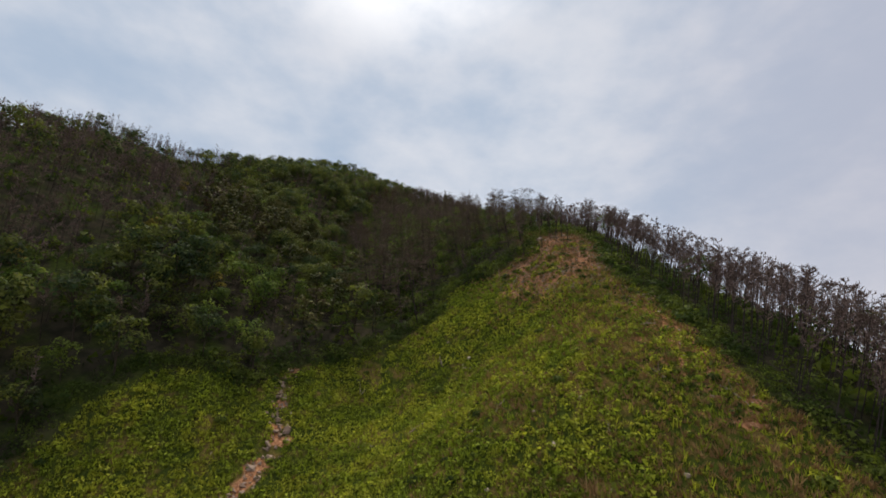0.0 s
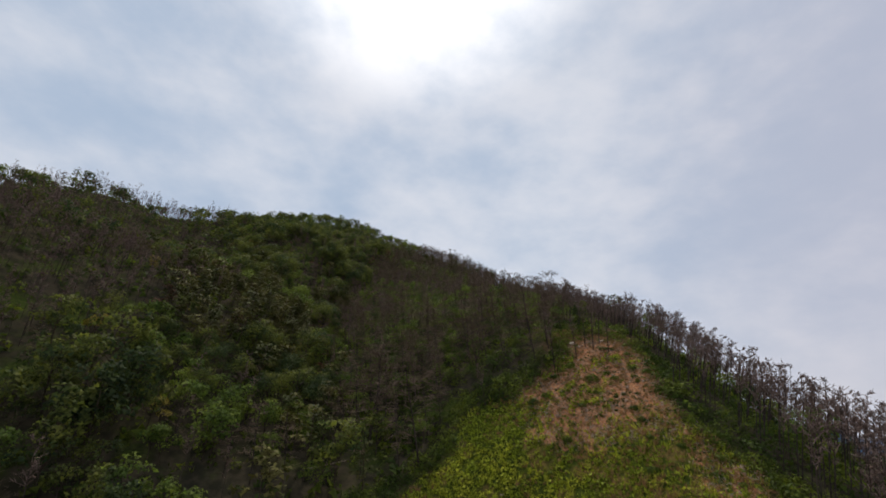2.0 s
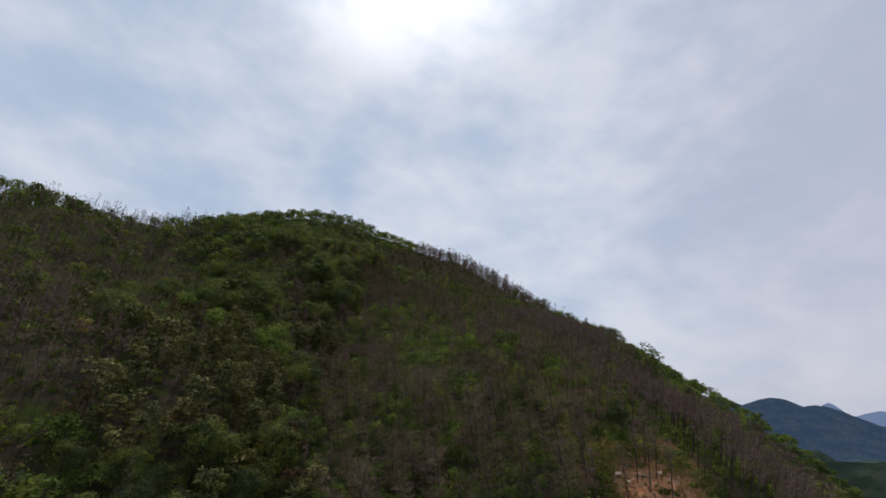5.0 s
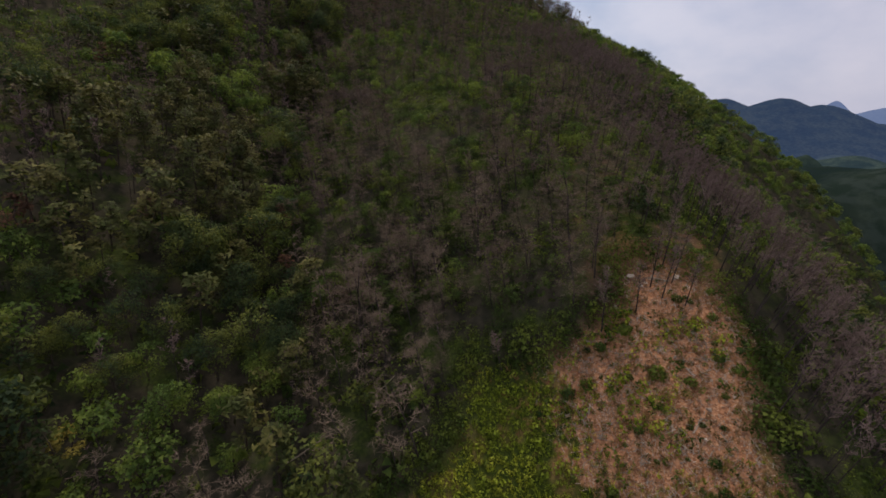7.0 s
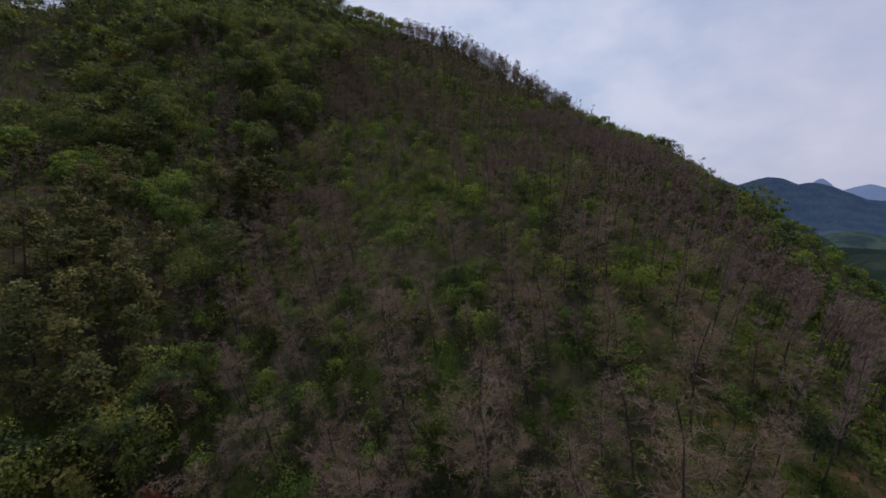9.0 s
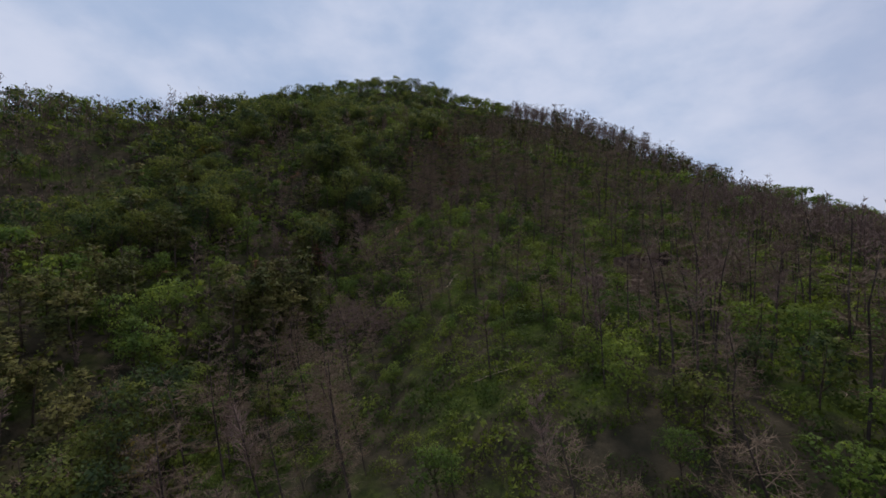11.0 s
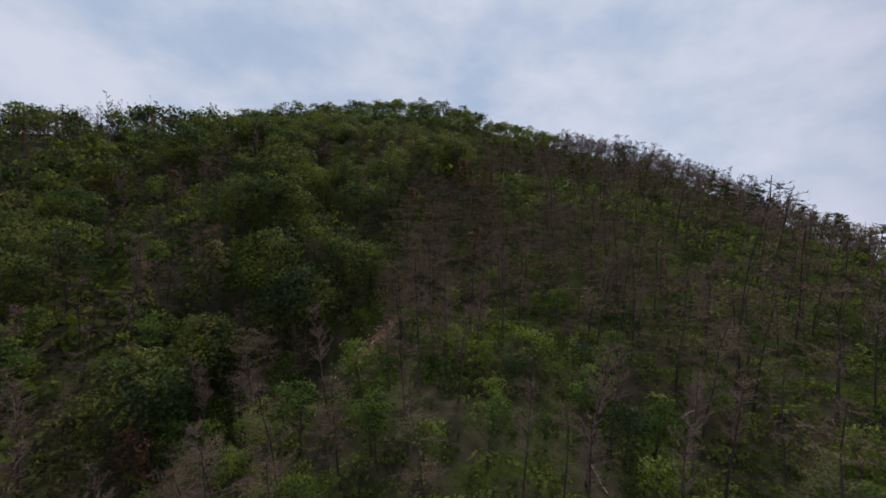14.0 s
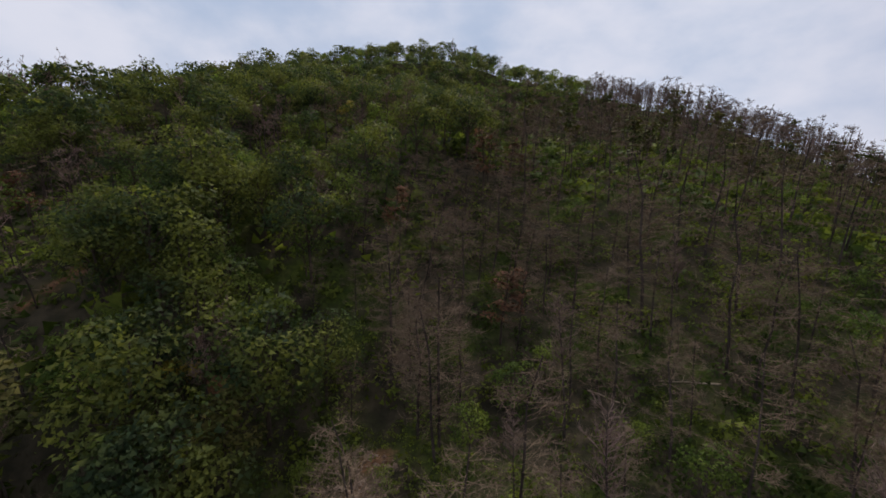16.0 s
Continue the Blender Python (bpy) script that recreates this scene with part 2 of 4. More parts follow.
def cards(places, normals, size, r, narrow=0.75, outward=None):
    """Small leaf sprays, one at each place; outward: the way in which the whole tuft faces, for soft shading."""
    k = len(places)
    side = unit(np.cross(normals, unit(r.normal(0, 1, (k, 3)))))
    fore = np.cross(side, normals)
    size = np.broadcast_to(size, (k,))[:, None] * r.uniform(0.6, 1.4, (k, 1))
    v = np.stack([places - fore * size, places + (fore * 0.6 + side * narrow) * size, places + (fore * 0.6 - side * narrow) * size], 1)
    soft = None
    if outward is not None:
        face = np.cross(v[:, 1] - v[:, 0], v[:, 2] - v[:, 0])
        turned = (face * outward).sum(-1) < 0
        v[turned] = v[turned][:, [0, 2, 1]]
        face[turned] *= -1
        soft = np.repeat(unit(outward + unit(face) * 1.1), 3, axis=0)
    return v.reshape(-1, 3), np.arange(3 * k).reshape(k, 3), soft


def spikes(a, b, width, r):
    """Thin flat twigs from a to b, running to a point."""
    k = len(a)
    side = unit(np.cross(b - a, r.normal(0, 1, (k, 3)))) * width * 0.5
    return np.stack([a - side, a + side, b], 1).reshape(-1, 3), np.arange(3 * k).reshape(k, 3)


def tubes(a, b, ra, rb, sides=3):
    """Tapered open sticks from a to b."""
    a, b = np.atleast_2d(a).astype(float), np.atleast_2d(b).astype(float)
    k = len(a)
    ra, rb = np.broadcast_to(ra, (k,)), np.broadcast_to(rb, (k,))
    d = unit(b - a)
    ref = np.where(np.abs(d[:, 2:3]) > 0.9, np.array([[1.0, 0, 0]]), np.array([[0, 0, 1.0]]))
    u = unit(np.cross(d, ref))
    w = np.cross(d, u)
    ang = np.arange(sides) * 2 * math.pi / sides
    ring = u[:, None, :] * np.cos(ang)[None, :, None] + w[:, None, :] * np.sin(ang)[None, :, None]
    v = np.concatenate([a[:, None] + ring * ra[:, None, None], b[:, None] + ring * rb[:, None, None]], 1)
    i = np.arange(sides)
    q = np.stack([i, (i + 1) % sides, sides + (i + 1) % sides, sides + i], 1)
    return v.reshape(-1, 3), (q[None] + (np.arange(k) * 2 * sides)[:, None, None]).reshape(-1, 4)


# ---- ground ----
def stretch(lo, hi, step, far_lo, far_hi):
    """Coordinates close together from lo to hi, then ever wider apart."""
    mid = list(np.arange(lo, hi + 0.1, step))
    d, v = step, hi
    while v < far_hi:
        d *= 1.16
        v += d
        mid.append(min(v, far_hi))
    d, v = step, lo
    while v > far_lo:
        d *= 1.16
        v -= d
        mid.insert(0, max(v, far_lo))
    return np.array(mid)


gx, gy = stretch(-110, 80, 1.6, -4500, 4500), stretch(20, 250, 1.6, -3500, 4700)
X, Y = np.meshgrid(gx, gy)
Z = height(X, Y)
cols = len(gx)
cell = np.arange(len(gy) - 1)[:, None] * cols + np.arange(cols - 1)[None]
quads = np.stack([cell, cell + 1, cell + cols + 1, cell + cols], -1).reshape(-1, 4)


def soft_inside(x, y):
    ring = CLEARING + CLEARING[:1]
    d = away(x, y, ring)
    return np.clip(0.5 + np.where(inside(x, y, CLEARING), d, -d) / 3.0, 0, 1)


def bareness(x, y):
    """How bare the clearing's soil lies: most on the knoll at its top."""
    knoll = np.clip(1.25 - np.hypot((x - 18.5) / 11.5, (y - 77) / 13), 0, 1)
    flank = np.clip(0.80 - np.hypot((x - 25) / 9, (y - 48) / 30), 0, 1)
    return np.clip(knoll * 1.5 + flank, 0, 1)


SOIL_PATCHES = [(-73.5, 184, 1.2), (-73.0, 187, 1.2), (-56, 188.5, 1.2), (-44.2, 181, 1.2), (-43.2, 184, 1.3), (-42.9, 187, 1.4), (-42.6, 189.5, 1.1), (-69, 149, 1.5), (7, 173, 1.4), (3, 158, 1.3)]


WASHOUT = [(-20.5, 34), (-19.3, 40), (-18.5, 44.4), (-18.1, 47), (-17.8, 49.8), (-19.8, 52), (-21.1, 55.8), (-21.8, 60)]     # stony rill down the clearing


def patches(x, y):
    """Bare earth showing between the trees."""
    z = np.clip(1.15 + np.where(y < 49.8, 0.45, 1.0) * np.sin(y * 1.3) - away(x, y, WASHOUT) / np.where(y < 49.8, 1.15, 0.45), 0, 1)
    for px, py, s in SOIL_PATCHES:
        z = np.maximum(z, np.clip(1.4 - np.hypot(x - px, y - py) / s, 0, 1))
    dry = np.clip(1.3 - np.hypot((x - 21) / 10, (y - 97) / 17), 0, np.clip(0.58 - 0.05 * (y - 87), 0.33, 0.58))      # dry litter under the stems above the clearing
    hem = np.clip(1.3 - np.hypot((x - 23 + 0.1 * (y - 120)) / 4.5, (y - 120) / 20), 0, 0.30)
    return np.maximum(z, np.maximum(dry, hem))


def ground_material():
    mat, n = material("ground")
    geo = n.add("ShaderNodeNewGeometry")
    place = geo.outputs["Position"]
    open_land = n.add("ShaderNodeAttribute", {"attribute_name": "open_land"}).outputs["Fac"]
    bare = n.add("ShaderNodeAttribute", {"attribute_name": "bare"}).outputs["Fac"]
    far = n.add("ShaderNodeAttribute", {"attribute_name": "valley"}).outputs["Fac"]
    litter = n.mix(n.ramp(n.noise(place, 0.7, 6.0), 0.35, 0.65), (0.029, 0.027, 0.018), (0.058, 0.048, 0.032))
    moss = n.mix(n.ramp(n.noise(place, 2.5, 5.0), 0.4, 0.6), (0.030, 0.048, 0.010), (0.058, 0.080, 0.014))
    floor = n.mix(n.ramp(n.noise(place, 0.16, 5.0), 0.46, 0.66, 0.0, 0.8), litter, moss)
    soil = n.mix(n.ramp(n.noise(place, 2.6, 7.0, 0.7), 0.38, 0.62), (0.195, 0.080, 0.040), (0.470, 0.218, 0.104))
    soil = n.mix(n.ramp(n.noise(place, 0.5, 3.0), 0.35, 0.65, 0.0, 0.45), soil, (0.330, 0.170, 0.095))
    soil = n.mix(n.ramp(n.noise(place, 6.0, 4.0), 0.57, 0.66, 0.0, 0.8), soil, (0.64, 0.40, 0.225))
    soil = n.mix(n.ramp(n.noise(place, 4.2, 3.0), 0.57, 0.66, 0.0, 0.75), soil, (0.125, 0.062, 0.036))
    turf = n.mix(n.ramp(n.noise(place, 1.6, 6.0), 0.35, 0.65), (0.032, 0.044, 0.009), (0.070, 0.082, 0.014))
    turf = n.mix(n.ramp(n.noise(place, 0.3, 3.0), 0.48, 0.64, 0.0, 0.75), turf, (0.20, 0.125, 0.045))
    turf = n.mix(n.ramp(n.noise(place, 6.5, 5.0, 0.7), 0.45, 0.62, 0.0, 0.7), turf, (0.030, 0.042, 0.010))
    edge = n.math("ADD", bare, n.math("MULTIPLY", n.math("SUBTRACT", n.noise(place, 0.55, 6.0), 0.5), 1.7))
    cleared = n.mix(n.ramp(edge, 0.38, 0.62), turf, soil)
    field = n.mix(n.ramp(n.noise(place, 0.012, 5.0), 0.42, 0.58), (0.012, 0.020, 0.018), (0.026, 0.036, 0.029))
    field = n.mix(n.ramp(n.noise(place, 0.09, 5.0, 0.65), 0.42, 0.60, 0.0, 0.7), field, (0.010, 0.018, 0.012))
    field = n.mix(n.ramp(n.noise(place, 0.018, 4.0), 0.56, 0.70, 0.0, 0.3), field, (0.046, 0.058, 0.038))
    colour = n.mix(far, n.mix(open_land, floor, cleared), field)
    relief = n.noise(place, 3.0, 7.0, 0.65)
    bump = n.add("ShaderNodeBump", Strength=0.6, Distance=0.25, Height=relief)
    earth = n.add("ShaderNodeBsdfPrincipled", Base_Color=colour, Roughness=0.95, Normal=bump.outputs[0])
    earth.inputs["Specular IOR Level"].default_value = 0.0
    finish(n, earth.outputs[0])
    return mat


ground_mesh = mesh_from("ground", [(np.stack([X, Y, Z], -1).reshape(-1, 3), quads, 0, None)], [ground_material()], smooth=True)
ground = tagged(new("ground", ground_mesh), "steep earthen hillside with leaf litter, grass and bare soil", "ground", kind="structure")
for key, values in (("open_land", np.maximum(soft_inside(X, Y), patches(X, Y) * 0.55)), ("bare", np.maximum(bareness(X, Y), patches(X, Y))),
                    ("valley", np.clip((np.hypot(X + 20, Y - 180) - 215) / 60, 0, 1))):
    ground_mesh.attributes.new(key, "FLOAT", "POINT").data.foreach_set("value", values.ravel().astype(np.float32))


# ---- far mountains ----
def mountain(name, label, peaks, span, colours, haze, clear=0.0):
    """A far range: peaks of (x, y, height, width), on a grid over span, with distance haze painted in as a faint glow.
    """
    (x0, x1), (y0, y1) = span
    x, y = np.meshgrid(np.linspace(x0, x1, 110), np.linspace(y0, y1, 70))
    z = np.full(x.shape, -60.0)
    for px, py, h, w in peaks:
        d = np.hypot(x - px, y - py)
        z = np.maximum(z, -60 + (h + 60) * np.exp(-(d / w) ** 1.5 * 0.9))
    fold = sum(np.sin(x / s + a) * np.sin(y / s * 1.2 + b) * s * 0.06 for s, a, b in ((90, 1, 2), (55, 3, 1), (33, 0, 4), (21, 2, 5)))
    z = z + fold * np.clip((z + 60) / 160, 0, 1)
    c = np.arange(69)[:, None] * 110 + np.arange(109)[None]
    q = np.stack([c, c + 1, c + 111, c + 110], -1).reshape(-1, 4)
    mat, n = material(name)
    place = n.add("ShaderNodeNewGeometry").outputs["Position"]
    colour = n.mix(n.ramp(n.noise(place, 0.02, 6.0), 0.4, 0.6), *colours)
    colour = n.mix(n.ramp(n.noise(place, 0.11, 4.0), 0.40, 0.62, 0.0, 0.4), colour, tuple(0.35 * c for c in colours[0]))
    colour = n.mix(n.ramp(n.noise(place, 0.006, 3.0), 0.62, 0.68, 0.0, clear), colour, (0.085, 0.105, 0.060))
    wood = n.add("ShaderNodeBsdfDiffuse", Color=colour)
    # bluish aerial haze imitated by a self-lit colour added over the wood
    haze_glow = n.add("ShaderNodeEmission", Color=(*haze, 1.0), Strength=1.0)
    finish(n, n.add("ShaderNodeAddShader", i0=wood.outputs[0], i1=haze_glow.outputs[0]).outputs[0])
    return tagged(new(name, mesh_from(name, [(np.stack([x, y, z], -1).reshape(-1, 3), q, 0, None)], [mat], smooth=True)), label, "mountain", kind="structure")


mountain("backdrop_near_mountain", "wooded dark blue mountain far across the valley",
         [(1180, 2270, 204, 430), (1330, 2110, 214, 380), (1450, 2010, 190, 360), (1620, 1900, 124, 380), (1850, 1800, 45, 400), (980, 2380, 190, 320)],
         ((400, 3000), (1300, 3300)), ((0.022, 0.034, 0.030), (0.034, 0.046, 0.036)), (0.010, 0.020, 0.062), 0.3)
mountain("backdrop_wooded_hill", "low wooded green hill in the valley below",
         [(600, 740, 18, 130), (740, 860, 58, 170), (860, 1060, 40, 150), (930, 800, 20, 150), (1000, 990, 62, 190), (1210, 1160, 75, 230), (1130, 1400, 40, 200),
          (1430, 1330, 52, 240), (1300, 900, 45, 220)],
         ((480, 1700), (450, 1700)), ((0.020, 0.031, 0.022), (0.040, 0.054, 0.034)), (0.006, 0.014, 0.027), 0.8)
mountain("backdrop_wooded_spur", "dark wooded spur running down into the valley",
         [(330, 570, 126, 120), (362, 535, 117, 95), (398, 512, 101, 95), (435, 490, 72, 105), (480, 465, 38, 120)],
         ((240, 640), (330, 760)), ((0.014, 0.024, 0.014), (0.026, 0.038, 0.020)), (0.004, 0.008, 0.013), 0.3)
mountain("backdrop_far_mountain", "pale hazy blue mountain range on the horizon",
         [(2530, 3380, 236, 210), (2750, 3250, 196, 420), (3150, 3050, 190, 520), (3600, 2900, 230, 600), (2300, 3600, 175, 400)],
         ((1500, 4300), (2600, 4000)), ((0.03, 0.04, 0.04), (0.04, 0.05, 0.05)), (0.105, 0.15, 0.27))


# ---- trees: shapes ----
def stem_points(r, h, bend):
    zs = np.linspace(0, 1, 5)
    return np.stack([np.cumsum(r.normal(0, bend, 5)) * zs, np.cumsum(r.normal(0, bend, 5)) * zs, zs * h - 0.4 * (zs == 0)], -1)


def stem(pts, r0, r1, sides):
    rad = np.linspace(r0, r1, len(pts))
    return tubes(pts[:-1], pts[1:], rad[:-1], rad[1:], sides)


def along(pts, t):
    t = np.asarray(t) * (len(pts) - 1)
    i = np.clip(t.astype(int), 0, len(pts) - 2)
    return pts[i] + (pts[i + 1] - pts[i]) * (t - i)[:, None]


def broadleaf(r, h, spread, lobes, leaves, leaf, sides=5):
    """A leafy tree: bent stem, limbs to the lobes of a rounded crown, leaf sprays over the lobes."""
    pts = stem_points(r, h * 0.82, 0.16)
    out = unit(r.normal(0, 1, (lobes, 3)) + np.array([0, 0, 0.35]))
    far = r.uniform(0.35, 0.80, lobes) ** 0.8
    mid = np.array([0, 0, 0.60 * h]) + out * far[:, None] * np.array([spread, spread, 0.36 * h])
    start = along(pts, np.clip(mid[:, 2] / h - 0.22, 0.15, 0.95))
    wood = [stem(pts, 0.035 * h * 0.5, 0.03, sides), tubes(start[::2], mid[::2], 0.05, 0.02, 3)]
    size = spread * r.uniform(0.30, 0.52, lobes)
    which = r.choice(lobes, leaves, p=size ** 2 / (size ** 2).sum())
    d = unit(r.normal(0, 1, (leaves, 3)))
    d[:, 2] = np.where(d[:, 2] < -0.45, -d[:, 2], d[:, 2])
    place = mid[which] + d * (size[which] * r.uniform(0.5, 1.1, leaves) ** 0.7)[:, None] * np.array([1, 1, 0.8])
    normal = unit(d * 0.7 + np.array([0, 0, 0.4]) + r.normal(0, 0.55, (leaves, 3)))
    return [join(wood)], [cards(place, normal, leaf, r, outward=unit(d + 0.7 * out[which]))]


def sprays(r, a, b, reach, count, rise, fan, length):
    """Twigs on branches from a to b: side shoots fanning out, and finer twigs on those."""
    first = max(count // 3, 1)
    pick = r.integers(0, len(a), first)
    t = r.uniform(0.15, 1.0, (first, 1))
    ahead = unit(b[pick] - a[pick])
    side = unit(np.cross(ahead, np.array([0, 0, 1.0]))) * r.choice([-1.0, 1.0], (first, 1))
    way = unit(ahead * r.uniform(0.4, 1.1, (first, 1)) + side * r.uniform(0.2, fan, (first, 1)) + np.array([0, 0, rise]) + r.normal(0, 0.22, (first, 3)))
    c = a[pick] + (b[pick] - a[pick]) * t
    d = c + way * (reach[pick][:, None] * (1.15 - 0.7 * t) * r.uniform(0.25, 0.55, (first, 1)))
    rest = count - first
    pick = r.integers(0, first, rest)
    e = c[pick] + (d[pick] - c[pick]) * r.uniform(0.15, 1.0, (rest, 1))
    f = e + unit(way[pick] * 0.8 + r.normal(0, 0.6, (rest, 3)) + np.array([0, 0, rise])) * r.uniform(0.4, 1.2, (rest, 1)) * length
    return np.concatenate([c, e]), np.concatenate([d, f])


def bare_larch(r, h, branches, twigs, wide, sides=5, round_limbs=True):
    """A leafless straight stem with a broom of rising branches on its upper half."""
    pts = stem_points(r, h, 0.10)
    t = np.sort(r.uniform(0.49, 0.99, branches))
    a = along(pts, t)
    ang = r.uniform(0, 6.28, branches)
    reach = h * 0.18 * (1.10 - t) ** 0.5 * np.clip((t - 0.36) * 5, 0.4, 1) * r.uniform(0.6, 1.3, branches)
    lift = r.uniform(0.50, 1.35, branches) * np.clip(1.5 - t, 0.45, 1)
    b = a + np.stack([np.cos(ang) * reach * 0.85, np.sin(ang) * reach * 0.85, reach * lift], -1)
    c, d = sprays(r, a, b, reach, twigs, 0.28, 1.1, 0.36)
    limbs = tubes(a, b, 0.022, 0.008, 3) if round_limbs else spikes(a, b, wide * 1.3, r)
    return [stem(pts, (0.0065 if sides < 4 else 0.0095) * h + 0.012, 0.016, sides)], [limbs, spikes(c, d, wide, r)]


def dead_pine(r, h, branches, twigs, wide, sides=5, round_limbs=True):
    """A dead pine: crooked stem, a full crown of spreading branches thick with fine twigs."""
    pts = stem_points(r, h, 0.20)
    t = np.sort(r.uniform(0.26, 0.98, branches))
    a = along(pts, t)
    ang = r.uniform(0, 6.28, branches)
    reach = h * 0.36 * np.clip(1.06 - t, 0, 1) ** 0.55 * np.clip(t * 2.2, 0.5, 1) * r.uniform(0.55, 1.15, branches)
    b = a + np.stack([np.cos(ang) * reach, np.sin(ang) * reach, reach * r.uniform(-0.20, 0.50, branches)], -1)
    c, d = sprays(r, a, b, reach, twigs, 0.08, 1.3, 0.50)
    limbs = tubes(a, b, 0.013, 0.004, 3) if round_limbs else spikes(a, b, wide, r)
    return [stem(pts, 0.009 * h + 0.02, 0.025, sides)], [limbs, spikes(c, d, wide, r)]


def green_pine(r, h, tiers, leaves, leaf, sides=5):
    """A pine with flat layered sprays of needles."""
    pts = stem_points(r, h, 0.2)
    t = np.linspace(0.35, 0.98, tiers) + r.uniform(-0.03, 0.03, tiers)
    a = along(pts, t)
    ang = r.uniform(0, 6.28, tiers)
    reach = h * 0.36 * (1.12 - t) ** 0.65 * r.uniform(0.6, 1.2, tiers)
    b = a + np.stack([np.cos(ang) * reach, np.sin(ang) * reach, reach * r.uniform(0.0, 0.3, tiers)], -1)
    pick = r.integers(0, tiers, leaves)
    s = r.uniform(0.35, 1.05, leaves)[:, None]
    place = a[pick] + (b[pick] - a[pick]) * s + r.normal(0, 1, (leaves, 3)) * np.array([0.42, 0.42, 0.16]) * (h / 8)
    normal = unit(np.array([0, 0, 1.0]) + r.normal(0, 0.45, (leaves, 3)))
    return [stem(pts, 0.016 * h + 0.02, 0.03, sides), tubes(a, b, 0.04, 0.015, 3)], [cards(place, normal, leaf, r, 0.5, outward=unit(place - a[pick] + np.array([0, 0, 0.8])))]


def bush(r, size, leaves, leaf, stems=1):
    """A low leafy mound on short stems."""
    d = unit(r.normal(0, 1, (leaves, 3)))
    d[:, 2] = np.abs(d[:, 2])
    place = d * (size * r.uniform(0.45, 1.0, leaves) ** 0.7)[:, None] * np.array([1, 1, 0.85])
    wood = tubes(np.zeros((stems, 3)) - np.array([0, 0, 0.1]), place[:stems] * 0.8, 0.03, 0.01, 3)
    return [wood], [cards(place, unit(d + r.normal(0, 0.4, (leaves, 3))), leaf, r, outward=unit(d + np.array([0, 0, 0.3])))]


# ---- planting plan ----
def scatter(x0, x1, y0, y1, step, r):
    """Uneven places, about one to a square of that step."""
    x, y = np.meshgrid(np.arange(x0, x1, step), np.arange(y0, y1, step))
    x = x + r.uniform(-0.48, 0.48, x.shape) * step
    y = y + r.uniform(-0.48, 0.48, y.shape) * step
    return x.ravel(), y.ravel()


def patchy(x, y, scale, seed):
    """A smooth field of about -1 to 1, for groves of one kind."""
    r = np.random.default_rng(seed)
    z = np.zeros(np.shape(x))
    for _ in range(7):
        k = r.normal(0, 1, 2) / scale
        z = z + np.sin(k[0] * x + k[1] * y + r.uniform(0, 6.28))
    return z / 2.6


def crest_side(x, y):
    """Metres to the east of the crest's line."""
    cy, cx = [p[1] for p in CREST], [p[0] for p in CREST]
    return x - np.interp(y, cy, cx)


def stand_edge(y):
    """How far east of the crest the leafless stand reaches."""
    return np.interp(y, [72, 80, 95, 122, 140, 170, 230], [14, 8, 7, 9, 7, 12, 12])


def behind_spur(x, y):
    """Whether points lie on the far side of the western spur, where living trees top it."""
    return x < np.interp(y, [115, 136, 150, 165, 190, 200], [-178, -163, -157, -149, -151, -170])


def gully_side(x, y):
    line = GULLY + [(-48, 240), (-70, 290), (-90, 330)]
    return x - np.interp(y, [p[1] for p in line], [p[0] for p in line])


OUTCROP = [(1.3, 164.2, 2.2, 1.2, 1.7), (6.2, 166.3, 1.2, 1.0, 1.4), (4.2, 166.6, 1.2, 0.9, 1.0), (2.9, 161.4, 0.7, 0.6, 0.9), (2.3, 160.2, 0.7, 0.6, 0.8),
           (2.1, 158.9, 0.6, 0.5, 0.7), (2.6, 157.6, 0.55, 0.5, 0.6), (0.3, 156.0, 0.9, 0.7, 1.2), (1.1, 155.6, 1.0, 0.8, 1.5), (1.9, 155.2, 0.9, 0.7, 1.2),
           (0.8, 154.6, 0.8, 0.6, 1.0), (2.2, 154.3, 0.8, 0.6, 0.9), (-3.2, 157.0, 1.5, 0.9, 1.0), (-1.6, 158.2, 0.8, 0.7, 0.8), (-4.6, 155.6, 0.7, 0.5, 0.5),
           (8.0, 163.6, 0.8, 0.6, 0.7), (8.4, 162.4, 0.7, 0.5, 0.6), (7.6, 162.6, 0.5, 0.4, 0.5), (6.2, 160.2, 0.5, 0.4, 0.5)]


def off_rocks(x, y):
    return np.min([np.hypot(x - p[0], (y - p[1] + 1) * 0.7) - 0.6 * p[2] for p in OUTCROP], axis=0)


YOUNG = [(-8, 121), (-14, 137)]
SCREE = [(-44.6, 179.5), (-43.2, 184), (-42.8, 187.5), (-42.5, 190)]          # loose stones down the gully's side


